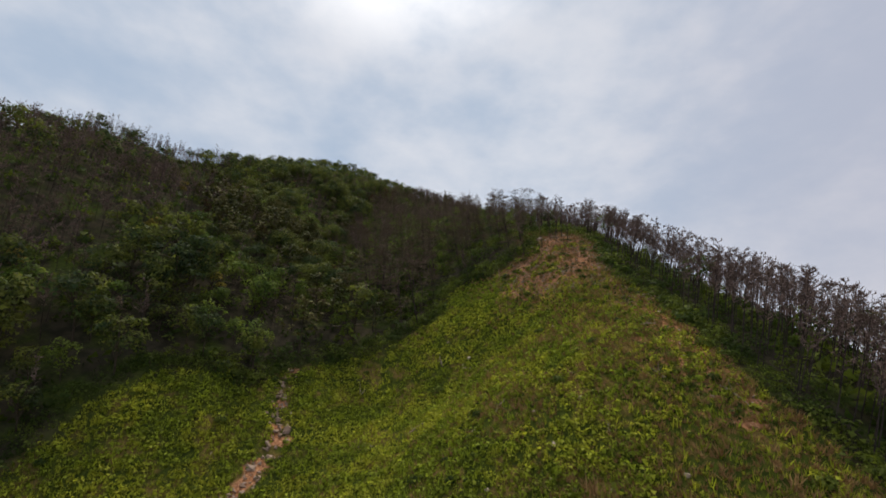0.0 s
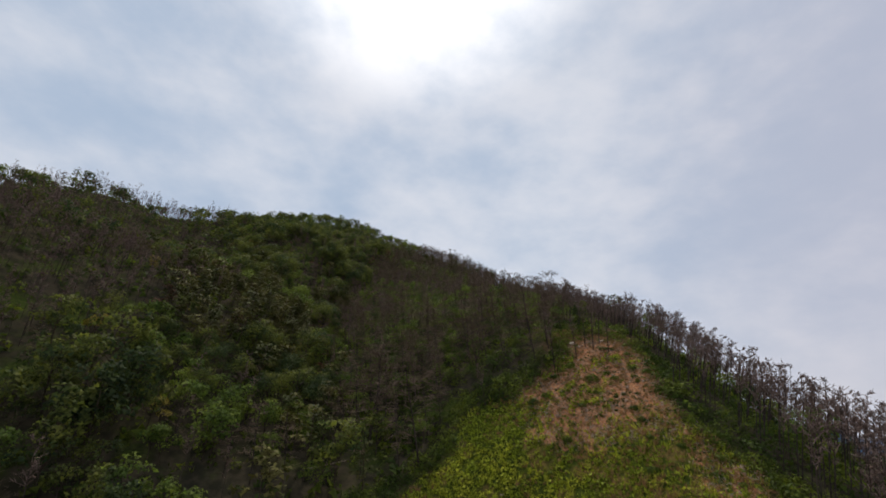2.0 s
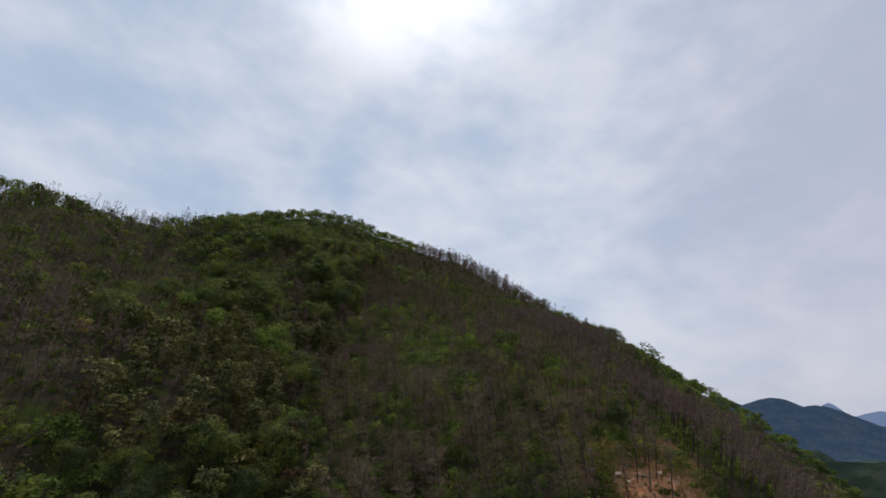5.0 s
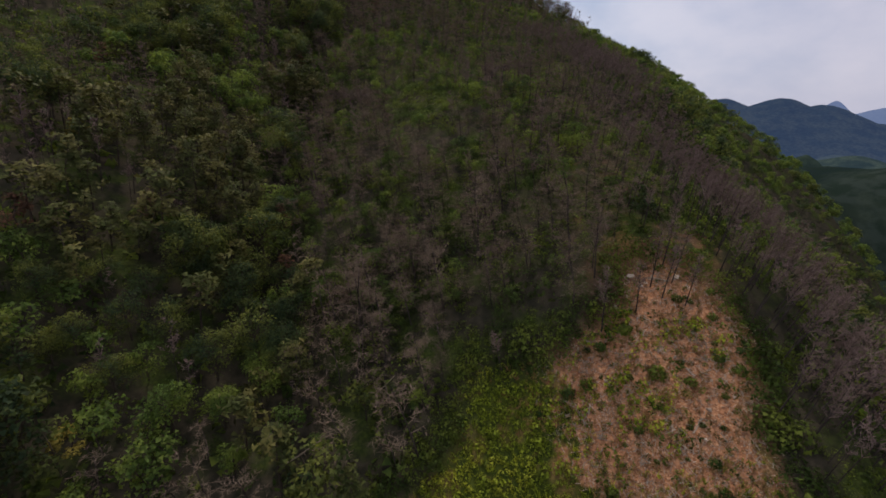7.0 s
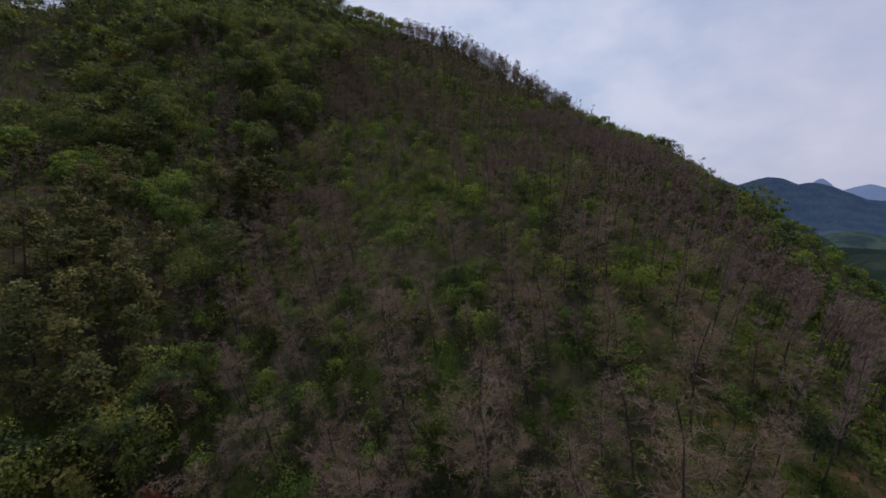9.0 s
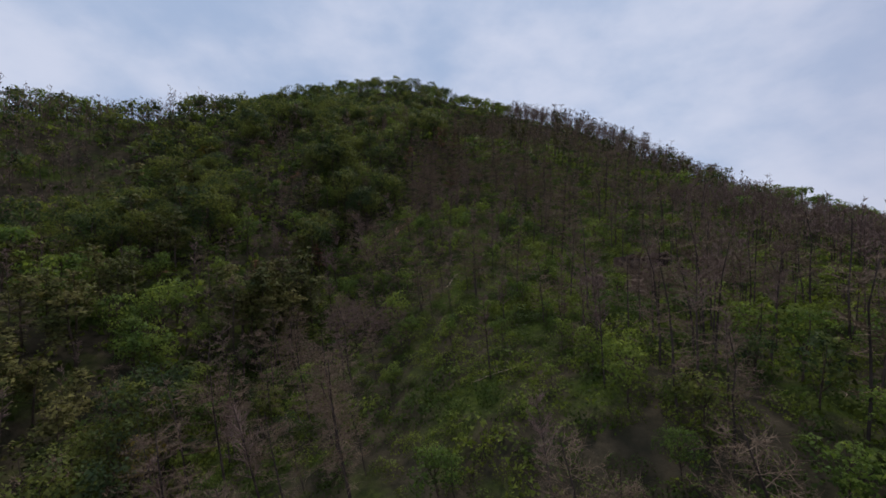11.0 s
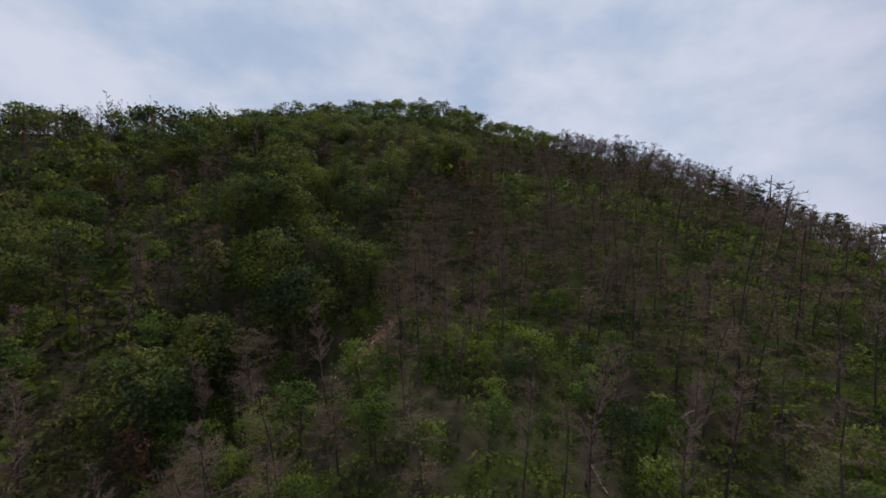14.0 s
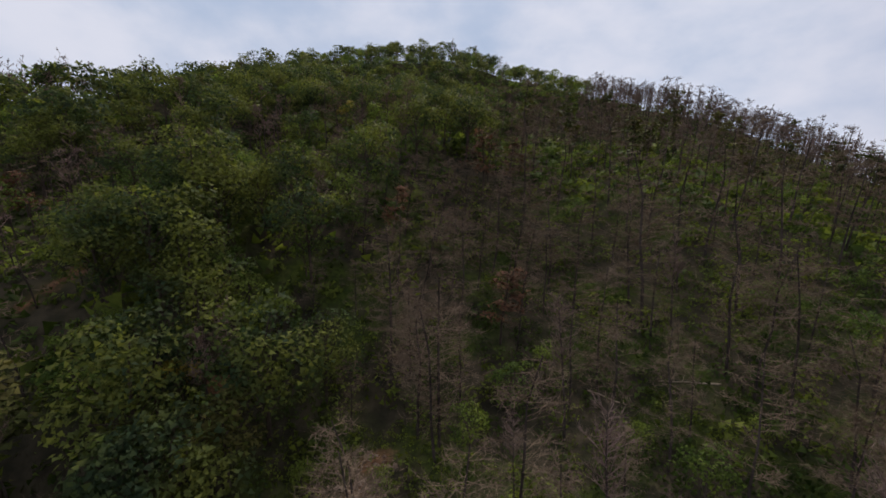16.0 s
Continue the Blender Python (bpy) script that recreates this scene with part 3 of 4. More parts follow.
def plan(x, y, r):
    """The kind of tree at each place: 0 none, 1 deep green, 2 fresh green, 3 bare larch, 4 dead pine, 5 pine, 6 rust, 7 gold."""
    kind = np.ones(len(x), int)
    u = r.uniform(0, 1, len(x))
    c, g = crest_side(x, y), gully_side(x, y)
    p, q = patchy(x, y, 22, 3), patchy(x, y, 13, 5)
    s = patchy(x, y, 11, 8)
    kind[(p > 0.95) | (u > 0.89)] = 2
    kind[(u < 0.16) & (q > 0.0)] = 5
    kind[(u > 0.16) & (u < 0.24)] = 3
    kind[(u > 0.24) & (u < 0.32)] = 4
    kind[(s < -0.28) & (u < 0.78)] = np.where(u < 0.34, 3, 4)[(s < -0.28) & (u < 0.78)]   # groves of dead trees
    kind[(u > 0.986)] = 6
    kind[(u > 0.34) & (u < 0.348)] = 7
    slope = (g > 3) & (c < -9)                       # burnt slope between gully and crest
    v = u + 0.16 * s
    kind[slope] = np.select([v < 0.24, v < np.where(y < 165, 0.62, 0.50), v < 0.76], [3, 4, 2], 0)[slope]
    kind[slope & (y > 180) & (v >= 0.62) & (v < 0.80)] = 4
    rim = slope & (x > -1 + 5 * q) & (y > 160)
    kind[rim] = np.select([u[rim] < 0.62, u[rim] < 0.85], [3, 4], 0)
    drift = np.hypot((x + 20) / 13, (y - 203) / 16) < 1   # dead pines thick on the upper slope
    kind[drift] = np.select([u[drift] < 0.6, u[drift] < 0.72, u[drift] < 0.84], [4, 3, 2], 0)
    dark = (g < 0) & (g > -24) & (y > 150) & (y < 222)   # the deep wood beside the gully
    dark &= s > -0.22 - 0.3 * (g > -9)
    kind[dark] = np.select([u[dark] < 0.50, u[dark] < 0.62, u[dark] < 0.84, u[dark] < 0.89], [1, 5, 2, 3], 4)
    back = (x < -100) & (y > 205)
    kind[back] = np.select([u[back] < 0.6, u[back] < 0.85], [1, 2], 3)
    band = (c >= np.where((y > 84) & (y < 135), -17, -11)) & (c < stand_edge(y) + 2 * p)    # leafless larch stand on the crest
    kind[band & (u < 0.97)] = 3
    kind[band & (u >= 0.97)] = 2
    east = c >= stand_edge(y) + 2 * p                             # living wood on the far flank
    kind[east] = np.where(u[east] < 0.65, 2, 1)
    peak = (y > 255) & (c < -4)
    kind[peak] = np.where(u[peak] < 0.40, 1, np.where(u[peak] < 0.82, 2, 3))
    notch = (y > 235) & (x > -46 + 12 * p) & (x < 45)
    kind[notch] = np.where(u[notch] < 0.66, 3, np.where(u[notch] < 0.76 + 0.1 * (x[notch] > 12), 5, 4))
    west = (x < -60 - 0.50 * (y - 62) + 9 * p) & (y < 215) & (y > 55)  # leafless stand on the western spur
    kind[west] = np.where(u[west] < 0.88, 3, 1)
    spur = behind_spur(x, y) & (y > 115) & (y < 200)
    kind[spur] = np.where(u[spur] < 0.5, 1, 2)
    grey = np.hypot((x + 5) / 17, (y - 84) / 13) < 1    # grey dead pines above the clearing
    kind[grey & (u < 0.75)] = 4
    brown = np.hypot((x + 43) / 9, (y - 207) / 19) < 1
    kind[brown] = np.where(u[brown] < 0.96, 4, 6)
    shade = np.hypot((x + 60) / 24, (y - 108) / 26) < 1
    kind[shade & (kind == 2)] = 5
    kind[shade & (kind == 1) & (u > 0.70)] = 4
    fringe = (np.hypot((x + 30) / 15, (y - 70) / 13) < 1) & (u > 0.45)
    kind[fringe] = 2
    low = away(x, y, YOUNG) < 8                       # young growth, few dead stems
    kind[low & (kind == 4)] = np.where(u[low & (kind == 4)] % 0.1 < 0.05, 2, 0)
    olive = np.hypot((x + 46) / 8, (y - 148) / 6) < 1
    kind[olive] = np.where(u[olive] < 0.6, 5, 1)
    kind[np.hypot((x + 31) / 7, (y - 146) / 5) < 1] = 0   # a low heap of dead pines here
    kind[off_rocks(x, y) < 1.2] = 0
    kind[(np.hypot((x + 0.5) / 3.5, (y - 150) / 5) < 1) | (np.hypot((x - 3) / 7, (y - 162) / 6) < 1)] = 0   # open ground below the rocks
    kind[(away(x, y, SCREE) < 2.0) | (np.hypot((x + 42.5) / 4.5, (y - 177.5) / 6) < 1)] = 0
    kind[inside(x, y, CLEARING) | (away(x, y, CLEARING + CLEARING[:1]) < 1.5)] = 0
    kind[np.hypot((x + 17) / 7, (y - 46) / 10) < 1] = 0
    kind[np.hypot((x - 4) / 8, (y - 82) / 4) < 1] = 0
    return kind


WOODED = [(45, 5), (58, 60), (72, 120), (100, 148), (170, 165), (180, 215), (150, 265), (145, 350), (-100, 358), (-240, 335),
          (-295, 255), (-275, 222), (-235, 235), (-165, 215), (-200, 140), (-180, 115), (-110, 72), (-66, 30), (-5, 0)]
r = np.random.default_rng(11)
near_x, near_y = scatter(-100, 60, 20, 262, 3.6, r)
back_x, back_y = scatter(-140, 75, 262, 352, 4.0, r)
near_x, near_y = np.concatenate([near_x, back_x]), np.concatenate([near_y, back_y])
far_x, far_y = scatter(-300, 190, -10, 370, 5.2, r)
keep = ~((far_x > -100) & (far_x < 60) & (far_y > 20) & (far_y < 262)) & ~((far_x > -140) & (far_x < 75) & (far_y > 262))
far_x, far_y = far_x[keep], far_y[keep]
tx, ty = np.concatenate([near_x, far_x]), np.concatenate([near_y, far_y])
is_far = np.arange(len(tx)) >= len(near_x)
kinds = plan(tx, ty, r)
ex, ey = scatter(0, 70, 20, 210, 2.0, r)              # the stand on the crest is closer set
ek = np.where((np.abs(crest_side(ex, ey) + 1 - 3 * ((ey > 40) & (ey < 115))) < 8.5 + 2.0 * ((ey > 40) & (ey < 115))) | (inside(ex, ey, CLEARING) & (ey > 79)), 3, 0)
ek[crest_side(ex, ey) > stand_edge(ey) + 1] = 0
vx, vy = scatter(-205, -110, 105, 222, 3.1, r)         # and so is the one on the western spur
vk = np.where((vx < -122 + 10 * patchy(vx, vy, 22, 3)) & ~behind_spur(vx, vy), 3, 0)
qx, qy = scatter(-112, -56, 50, 112, 3.0, r)           # and the foot of that spur
qk = np.where(qx < -60 - 0.50 * (qy - 62) + 9 * patchy(qx, qy, 22, 3), 3, 0)
vx, vy, vk = np.concatenate([vx, qx]), np.concatenate([vy, qy]), np.concatenate([vk, qk])
sx, sy = scatter(-42, 48, 282, 338, 2.7, r)            # and the row on the skyline
sk = np.where(np.abs(sy - np.interp(sx, [-42, 0, 48], [322, 312, 300])) < 14, np.where(r.uniform(0, 1, len(sx)) < 0.6, 3, 4), 0)
ox, oy = scatter(40, 60, 25, 82, 2.4, r)               # the stand's outer side
ok = np.where((crest_side(ox, oy) > 6) & (oy < 76), 3, 0)
sx, sy, sk = np.concatenate([sx, ox]), np.concatenate([sy, oy]), np.concatenate([sk, ok])
ex, ey, ek = np.concatenate([ex, vx, sx]), np.concatenate([ey, vy, sy]), np.concatenate([ek, vk, sk])
open_top = (ey > 79) & (r.uniform(0, 1, len(ex)) < 0.55)
ek[(inside(ex, ey, CLEARING) | (away(ex, ey, CLEARING + CLEARING[:1]) < 1.5)) & ~open_top] = 0
mx, my = scatter(-44, 24, 84, 182, 3.3, r)             # saplings and dead pines filling the burnt slope
pick = r.uniform(0, 1, len(mx)) + 0.12 * patchy(mx, my, 9, 31)
wet = np.clip((gully_side(mx, my) - 2) / 26, 0, 1)     # greener towards the gully
mk = np.where(pick < 0.22 - 0.18 * wet, 1, np.where(pick < 0.62 - 0.30 * wet, 2, np.where(pick < 0.86 - 0.06 * wet, 4, 0)))
mk[(gully_side(mx, my) < -3) | (crest_side(mx, my) > -12) | (off_rocks(mx, my) < 1.5) | (away(mx, my, YOUNG) < 6) | (np.hypot((mx - 2) / 8, (my - 158) / 11) < 1) | (np.hypot((mx + 31) / 7, (my - 146) / 5) < 1)] = 0
mk[inside(mx, my, CLEARING) | (away(mx, my, CLEARING + CLEARING[:1]) < 3) | (np.hypot((mx + 42.5) / 4.5, (my - 177.5) / 6) < 1) | ((mk == 4) & (my > 150))] = 0
veil = (mx > 3) & (my > 148) & (crest_side(mx, my) < -8) & (off_rocks(mx, my) > 1.2)     # more leafless stems towards the crest
mk[veil] = np.where(pick[veil] < 0.5, 3, np.where(pick[veil] < 0.7, 4, 0))
ex, ey, ek = np.concatenate([ex, mx]), np.concatenate([ey, my]), np.concatenate([ek, mk])
SINGLE = [(-32, 104, 6, 1.0), (-57, 84, 6, 1.1), (-46, 219, 6, 1.4), (-43, 221, 6, 1.2), (-30, 97, 6, 0.8), (-37, 102, 7, 1.1), (-40, 68, 7, 0.9),
          (-57, 186, 7, 1.0), (-22, 81, 5, 1.15), (-51, 181, 1, 1.5), (-57, 188, 1, 1.35), (-63, 194, 1, 1.4), (-66, 186, 1, 1.3), (-55, 197, 1, 1.4),
          (-62, 178, 5, 1.3), (-56, 172, 5, 1.2), (-33.8, 147.5, 4, 0.78), (-30, 146, 4, 0.7), (-27, 145, 4, 0.62), (-36, 149, 4, 0.8), (-31.5, 149, 4, 0.6),
          (-41, 145, 5, 1.1), (-40.5, 149, 5, 1.0), (-46.5, 150, 5, 1.2), (-51, 144.5, 5, 1.1),
          (-45.5, 145.5, 5, 1.25), (-48.5, 147, 5, 1.1), (-43, 147.5, 5, 1.0), (-50, 167, 2, 0.8), (-47, 168, 2, 0.7), (-53, 168.5, 2, 0.8), (-45, 165, 2, 0.65),
          (10, 153, 4, 1.0), (12.5, 157, 3, 1.1), (11, 160.5, 3, 1.0), (13, 150, 4, 1.0), (12, 166, 3, 1.1), (10.2, 169, 3, 1.0), (8.5, 148, 4, 0.9),
          (-18.7, 100.7, 2, 0.75), (-15.1, 96.8, 2, 0.85), (-12.9, 98.1, 2, 0.7), (-10.3, 94.5, 2, 0.9), (-13.5, 92.9, 2, 0.75), (-16.0, 91.4, 2, 0.85), (-10.9, 91.4, 2, 0.7), (-9.1, 97.7, 2, 0.9)]
hx, hy, hk, hg = (np.array(v) for v in zip(*SINGLE))
tx, ty = np.concatenate([tx, ex, hx]), np.concatenate([ty, ey, hy])
kinds, is_far = np.concatenate([kinds, ek, hk.astype(int)]), np.concatenate([is_far, ex < -100, np.zeros(len(hx), bool)])
lone = np.concatenate([np.zeros(len(tx) - len(hx)), hg])
keep = (kinds > 0) & inside(tx, ty, WOODED)
tx, ty, kinds, is_far, lone = tx[keep], ty[keep], kinds[keep], is_far[keep], lone[keep]
tz, up = height(tx, ty), slope_up(tx, ty)
grow = np.clip(r.normal(1.0, 0.2, len(tx)), 0.6, 1.6)
low = (gully_side(tx, ty) > 0) & (crest_side(tx, ty) < -9) & (kinds < 3) & (ty < 250)
grow = np.where(low, grow * np.where(kinds == 1, 0.5, 0.62), grow)                # saplings coming up between the dead stems
grow = np.where((kinds == 3) & (np.abs(crest_side(tx, ty)) < 20), 0.65 + 0.35 * grow, grow)    # the stand is of one age
grow = np.where((kinds == 3) & (np.abs(crest_side(tx, ty)) < 12) & (ty < 130), grow * np.interp(ty, [30, 45, 72, 84, 100], [1.12, 1.14, 1.08, 0.92, 0.88]), grow)
grow = np.where((ty > 280) & (tx > -42) & (np.isin(kinds, [3, 4])), grow * 1.12, grow)
grow = np.where(np.isin(kinds, [3, 4]) & (tx > -1) & (tx < 45) & (ty > 160) & (ty < 280), grow * np.where(tx > 6, 0.92, 1.12), grow)
grow = np.where((ty > 290) & (tx < -42) & (kinds < 3), grow * 0.86, grow)
grow = np.where((tx < -170) & (ty > 200) & (kinds < 3), grow * 1.5, grow)
grow = np.where((kinds == 4) & (gully_side(tx, ty) > -3) & (ty > 165) & (ty < 250), grow * 1.3, grow)
grow = np.where((kinds == 1) & (gully_side(tx, ty) < 0) & (ty > 120) & ~is_far, grow * 1.2, grow)
grow = np.where((crest_side(tx, ty) > 1) & (kinds < 3), grow * np.where((ty > 84) & (ty < 160), 0.92, 0.70), grow)
grow = np.where((kinds == 4) & (np.hypot((tx + 5) / 17, (ty - 84) / 13) < 1), grow * 1.3, grow)
grow = np.where(behind_spur(tx, ty) & (ty > 115) & (ty < 200) & (kinds < 3), grow * 1.0, grow)
grow = np.where(away(tx, ty, YOUNG) < 9, grow * 0.8, grow)
grow = np.where((kinds < 3) & (crest_side(tx, ty) > 1) & (crest_side(tx, ty) < 14) & (ty > 78) & (ty < 100), np.minimum(grow, 0.55), grow)   # young trees just behind the crest
grow = np.where(lone > 0, lone, grow)
spin = r.uniform(0, 6.28, len(tx))
HEART = [(12, 86), (-10, 105), (-22, 150), (-27, 190), (-45, 206)]   # the part of the slope seen from closest by
VERGE = [(-48, 166), (-50, 186)]
GROVE = [(-46, 110), (-56, 150), (-62, 185), (-60, 220)]            # and of the green wood beside the gully
order_key = np.where(np.isin(kinds, [1, 5]), away(tx, ty, GROVE), np.minimum(away(tx, ty, HEART), 3 + away(tx, ty, VERGE))) - 999 * (lone > 0)


def stand(ups, turn, scale):
    """Matrices that stand things upright along ups, turned and scaled."""
    k = len(ups)
    ref = np.stack([np.cos(turn), np.sin(turn), np.zeros(k)], -1)
    yv = unit(np.cross(ups, ref))
    xv = np.cross(yv, ups)
    return np.stack([xv, yv, ups], -1) * np.asarray(scale)[:, None, None]


def mass(name, label, category, shapes, choice, mats, places, turns):
    """Many alike plants beyond counting, as one object. shapes: (wood, crown) pairs of lists of (corners, faces)."""
    groups = []
    for k, shape in enumerate(shapes):
        pick = np.where(choice == k)[0]
        for slot, pieces in enumerate(shape):
            for v, q, *soft in pieces:
                if len(pick) and len(v):
                    size = np.linalg.norm(turns[pick][:, :, 0], axis=1)[:, None, None]
                    face = np.einsum("kij,nj->kni", turns[pick] / size, soft[0]).reshape(-1, 3) if soft and soft[0] is not None else None
                    w = np.einsum("kij,nj->kni", turns[pick], v) + places[pick][:, None, :]
                    f = (q[None] + (np.arange(len(pick)) * len(v))[:, None, None]).reshape(-1, q.shape[1])
                    groups.append((w.reshape(-1, 3), f, slot, face))
    return tagged(new(name, mesh_from(name, groups, mats)), label, category, kind="stuff")


def part(name, pieces, mat, parent, label=""):
    ob = new(name, mesh_from(name, [(v, q, 0, soft[0] if soft else None) for v, q, *soft in pieces], [mat]))
    ob.parent = parent
    return tagged(ob, label)


def thing(name, label, category, group, wood, crown, mats, crown_name="crown"):
    top = tagged(new(name), label, category, group)
    part("trunk", wood, mats[0], top)
    part(crown_name, crown, mats[1], top)
    return top


def pose_of(turn, place):
    m = Matrix.Identity(4)
    for i in range(3):
        for j in range(3):
            m[i][j] = float(turn[i, j])
        m[i][3] = float(place[i])
    return m


def plant(kind, name, label, category, group, crown_name, mats, make_near, make_mid, make_far, count, stuff_name, stuff_label):
    """The trees of one kind: the count nearest the heart of the slope singly, the rest as masses."""
    here = np.where(kinds == kind)[0]
    here = here[np.argsort(order_key[here])]
    single, rest = here[:count], here[count:]
    turns = stand(up, spin, grow)
    places = np.stack([tx, ty, tz], -1)
    protos = []
    for j, i in enumerate(single):
        if j < 5:
            wood, crown = make_near(np.random.default_rng(100 * kind + j))
            ob = thing(name, label, category, group, wood, crown, mats, crown_name)
            ob.matrix_basis = pose_of(turns[i], places[i])
            protos.append(ob)
        else:
            m = pose_of(turns[i], places[i])
            s = protos[j % 5].scale[0]
            copy_thing(protos[j % 5], m @ Matrix.Diagonal((1 / s, 1 / s, 1 / s, 1)))
    for tail, make, pick in (("", make_mid, rest[~is_far[rest]]), ("far_", make_far, rest[is_far[rest]])):
        if len(pick):
            shapes = [make(np.random.default_rng(1000 * kind + j)) for j in range(6)]
            mass(tail + stuff_name, stuff_label, category, shapes, pick % 6, mats, places[pick], turns[pick])


plant(1, "broadleaf_tree", "deep green broadleaf tree in full leaf on the slope", "tree", "living trees on the slope", "crown", [BARK, LEAF_DARK],
      lambda r: broadleaf(r, 7.5, 2.9, 20, 1800, 0.122), lambda r: broadleaf(r, 7.4, 3.0, 15, 480, 0.235, 3), lambda r: broadleaf(r, 7.0, 3.1, 12, 280, 0.31, 3),
      190, "broadleaf_wood", "dense deep green broadleaf wood covering the hillside")
plant(2, "young_broadleaf_tree", "fresh yellow-green broadleaf tree in young leaf", "tree", "fresh green trees on the slope", "crown", [BARK, LEAF_FRESH],
      lambda r: broadleaf(r, 6.0, 2.3, 13, 720, 0.135, 4), lambda r: broadleaf(r, 6.0, 2.5, 11, 400, 0.21, 3), lambda r: broadleaf(r, 6.2, 2.9, 10, 250, 0.33, 3),
      340, "young_broadleaf_wood", "fresh green young wood on the flank of the hill")
plant(3, "bare_larch", "leafless brown larch with a straight charred trunk", "dead tree", "leafless larches", "bare_crown", [BARK_CHAR, TWIG_BROWN],
      lambda r: bare_larch(r, 7.3, 38, 1050, 0.020, 4), lambda r: bare_larch(r, 7.1, 18, 195, 0.066, 3, False), lambda r: bare_larch(r, 7.2, 9, 75, 0.105, 3, False),
      220, "bare_larch_stand", "stand of leafless brown fire-killed larches")
plant(4, "dead_pine", "grey dead pine with bare drooping branches", "dead tree", "dead pines", "bare_crown", [BARK_CHAR, TWIG_GREY],
      lambda r: dead_pine(r, 7.2, 40, 1500, 0.020, 3), lambda r: dead_pine(r, 7.2, 16, 370, 0.048, 3, False), lambda r: dead_pine(r, 7.2, 14, 140, 0.10, 3, False),
      250, "dead_pine_stand", "grey dead pines scattered over the burnt slope")
plant(5, "pine", "olive green pine with flat layered sprays", "tree", "pines among the broadleaf trees", "crown", [BARK, LEAF_PINE],
      lambda r: green_pine(r, 7.5, 26, 900, 0.22), lambda r: green_pine(r, 7.5, 14, 280, 0.36, 3), lambda r: green_pine(r, 7.5, 10, 160, 0.5, 3),
      70, "pine_wood", "olive green pines among the broadleaf wood")
plant(6, "rusty_pine", "pine with rust-red dead needles among green trees", "dead tree", "rust-red trees", "crown", [BARK, LEAF_RUST],
      lambda r: green_pine(r, 6.0, 18, 480, 0.20), lambda r: green_pine(r, 6.0, 12, 200, 0.34, 3), lambda r: green_pine(r, 6.5, 10, 120, 0.5, 3),
      30, "rusty_wood", "rust-red dead pines among green trees")
plant(7, "flowering_tree", "small tree with pale golden blossom", "tree", "golden blossoming trees", "crown", [BARK, LEAF_GOLD],
      lambda r: broadleaf(r, 4.6, 1.6, 7, 560, 0.16), lambda r: broadleaf(r, 4.6, 1.6, 6, 200, 0.28, 3), lambda r: broadleaf(r, 5, 1.8, 6, 120, 0.42, 3),
      20, "flowering_wood", "small trees with pale golden blossom")


# ---- undergrowth and clearing ----
def cover(name, label, category, x, y, shapes, mats, scale, share=0.8):
    places = np.stack([x, y, height(x, y)], -1)
    rr = np.random.default_rng(len(x))
    turns = stand(slope_up(x, y, share), rr.uniform(0, 6.28, len(x)), scale)
    return mass(name, label, category, shapes, rr.integers(0, len(shapes), len(x)), mats, places, turns)


r = np.random.default_rng(21)
ux, uy = scatter(-105, 62, 20, 262, 1.38, r)
bx, by = scatter(-62, 50, 262, 345, 2.5, r)
vx, vy = scatter(-200, -105, 70, 262, 2.8, r)
ux, uy = np.concatenate([ux, bx, vx]), np.concatenate([uy, by, vy])
g, c = gully_side(ux, uy), crest_side(ux, uy)
burnt = ((g > -2) & (c < 12)) | (uy > 262) | (ux < -105)
keep = ~inside(ux, uy, CLEARING) & inside(ux, uy, WOODED) & (burnt | (away(ux, uy, CLEARING + CLEARING[:1]) < 5) | (r.uniform(0, 1, len(ux)) < np.where((uy > 135) & (ux > -95), 0.85, 0.3))) & (patchy(ux, uy, 7, 9) + r.normal(0, 0.6, len(ux)) > -1.5)
keep &= off_rocks(ux, uy) > 0.0
keep &= away(ux, uy, SCREE) > 1.1 + 0.6 * np.sin(uy * 1.7)
keep &= (patches(ux, uy) < 0.4) | (r.uniform(0, 1, len(ux)) < np.where(patches(ux, uy) > 0.55, 0.5, 0.8))
ax, ay = scatter(-14, 16, 140, 174, 1.0, r)            # thick low growth round the rocks
thick = off_rocks(ax, ay) > 0.35
ux, uy, keep = np.concatenate([ux, ax[thick]]), np.concatenate([uy, ay[thick]]), np.concatenate([keep, np.ones(thick.sum(), bool)])
kx, ky = scatter(-58, 40, 18, 98, 1.0, r)              # a thick hem round the clearing
hem = ~inside(kx, ky, CLEARING) & (away(kx, ky, CLEARING + CLEARING[:1]) < 3.2)
ux, uy = np.concatenate([ux[keep], kx[hem]]), np.concatenate([uy[keep], ky[hem]])
tall = np.clip(np.exp(r.normal(-0.05, 0.38, len(ux))), 0.4, 2.2)
near_line = away(ux, uy, CLEARING + CLEARING[:1]) < 4
close = near_line | ((gully_side(ux, uy) > -6) & (crest_side(ux, uy) < 2) & (uy > 82) & (uy < 222)) | ((ux > 20) & (ux < 36) & (uy < 96))
fine = close & (away(ux, uy, [(-8, 121), (-14, 148), (1, 158)]) < 15)
close &= ~fine
cover("low_scrub", "fine-leaved fresh green scrub below the boulders", "undergrowth", ux[fine], uy[fine],
      [bush(np.random.default_rng(320 + j), 1.0, 135, 0.078) for j in range(6)], [BARK, LEAF_SCRUB], tall[fine])
cover("scrub", "fine-leaved green scrub and saplings on the burnt slope", "undergrowth", ux[close], uy[close],
      [bush(np.random.default_rng(310 + j), 1.0, 54, 0.122) for j in range(6)], [BARK, LEAF_SCRUB], tall[close])
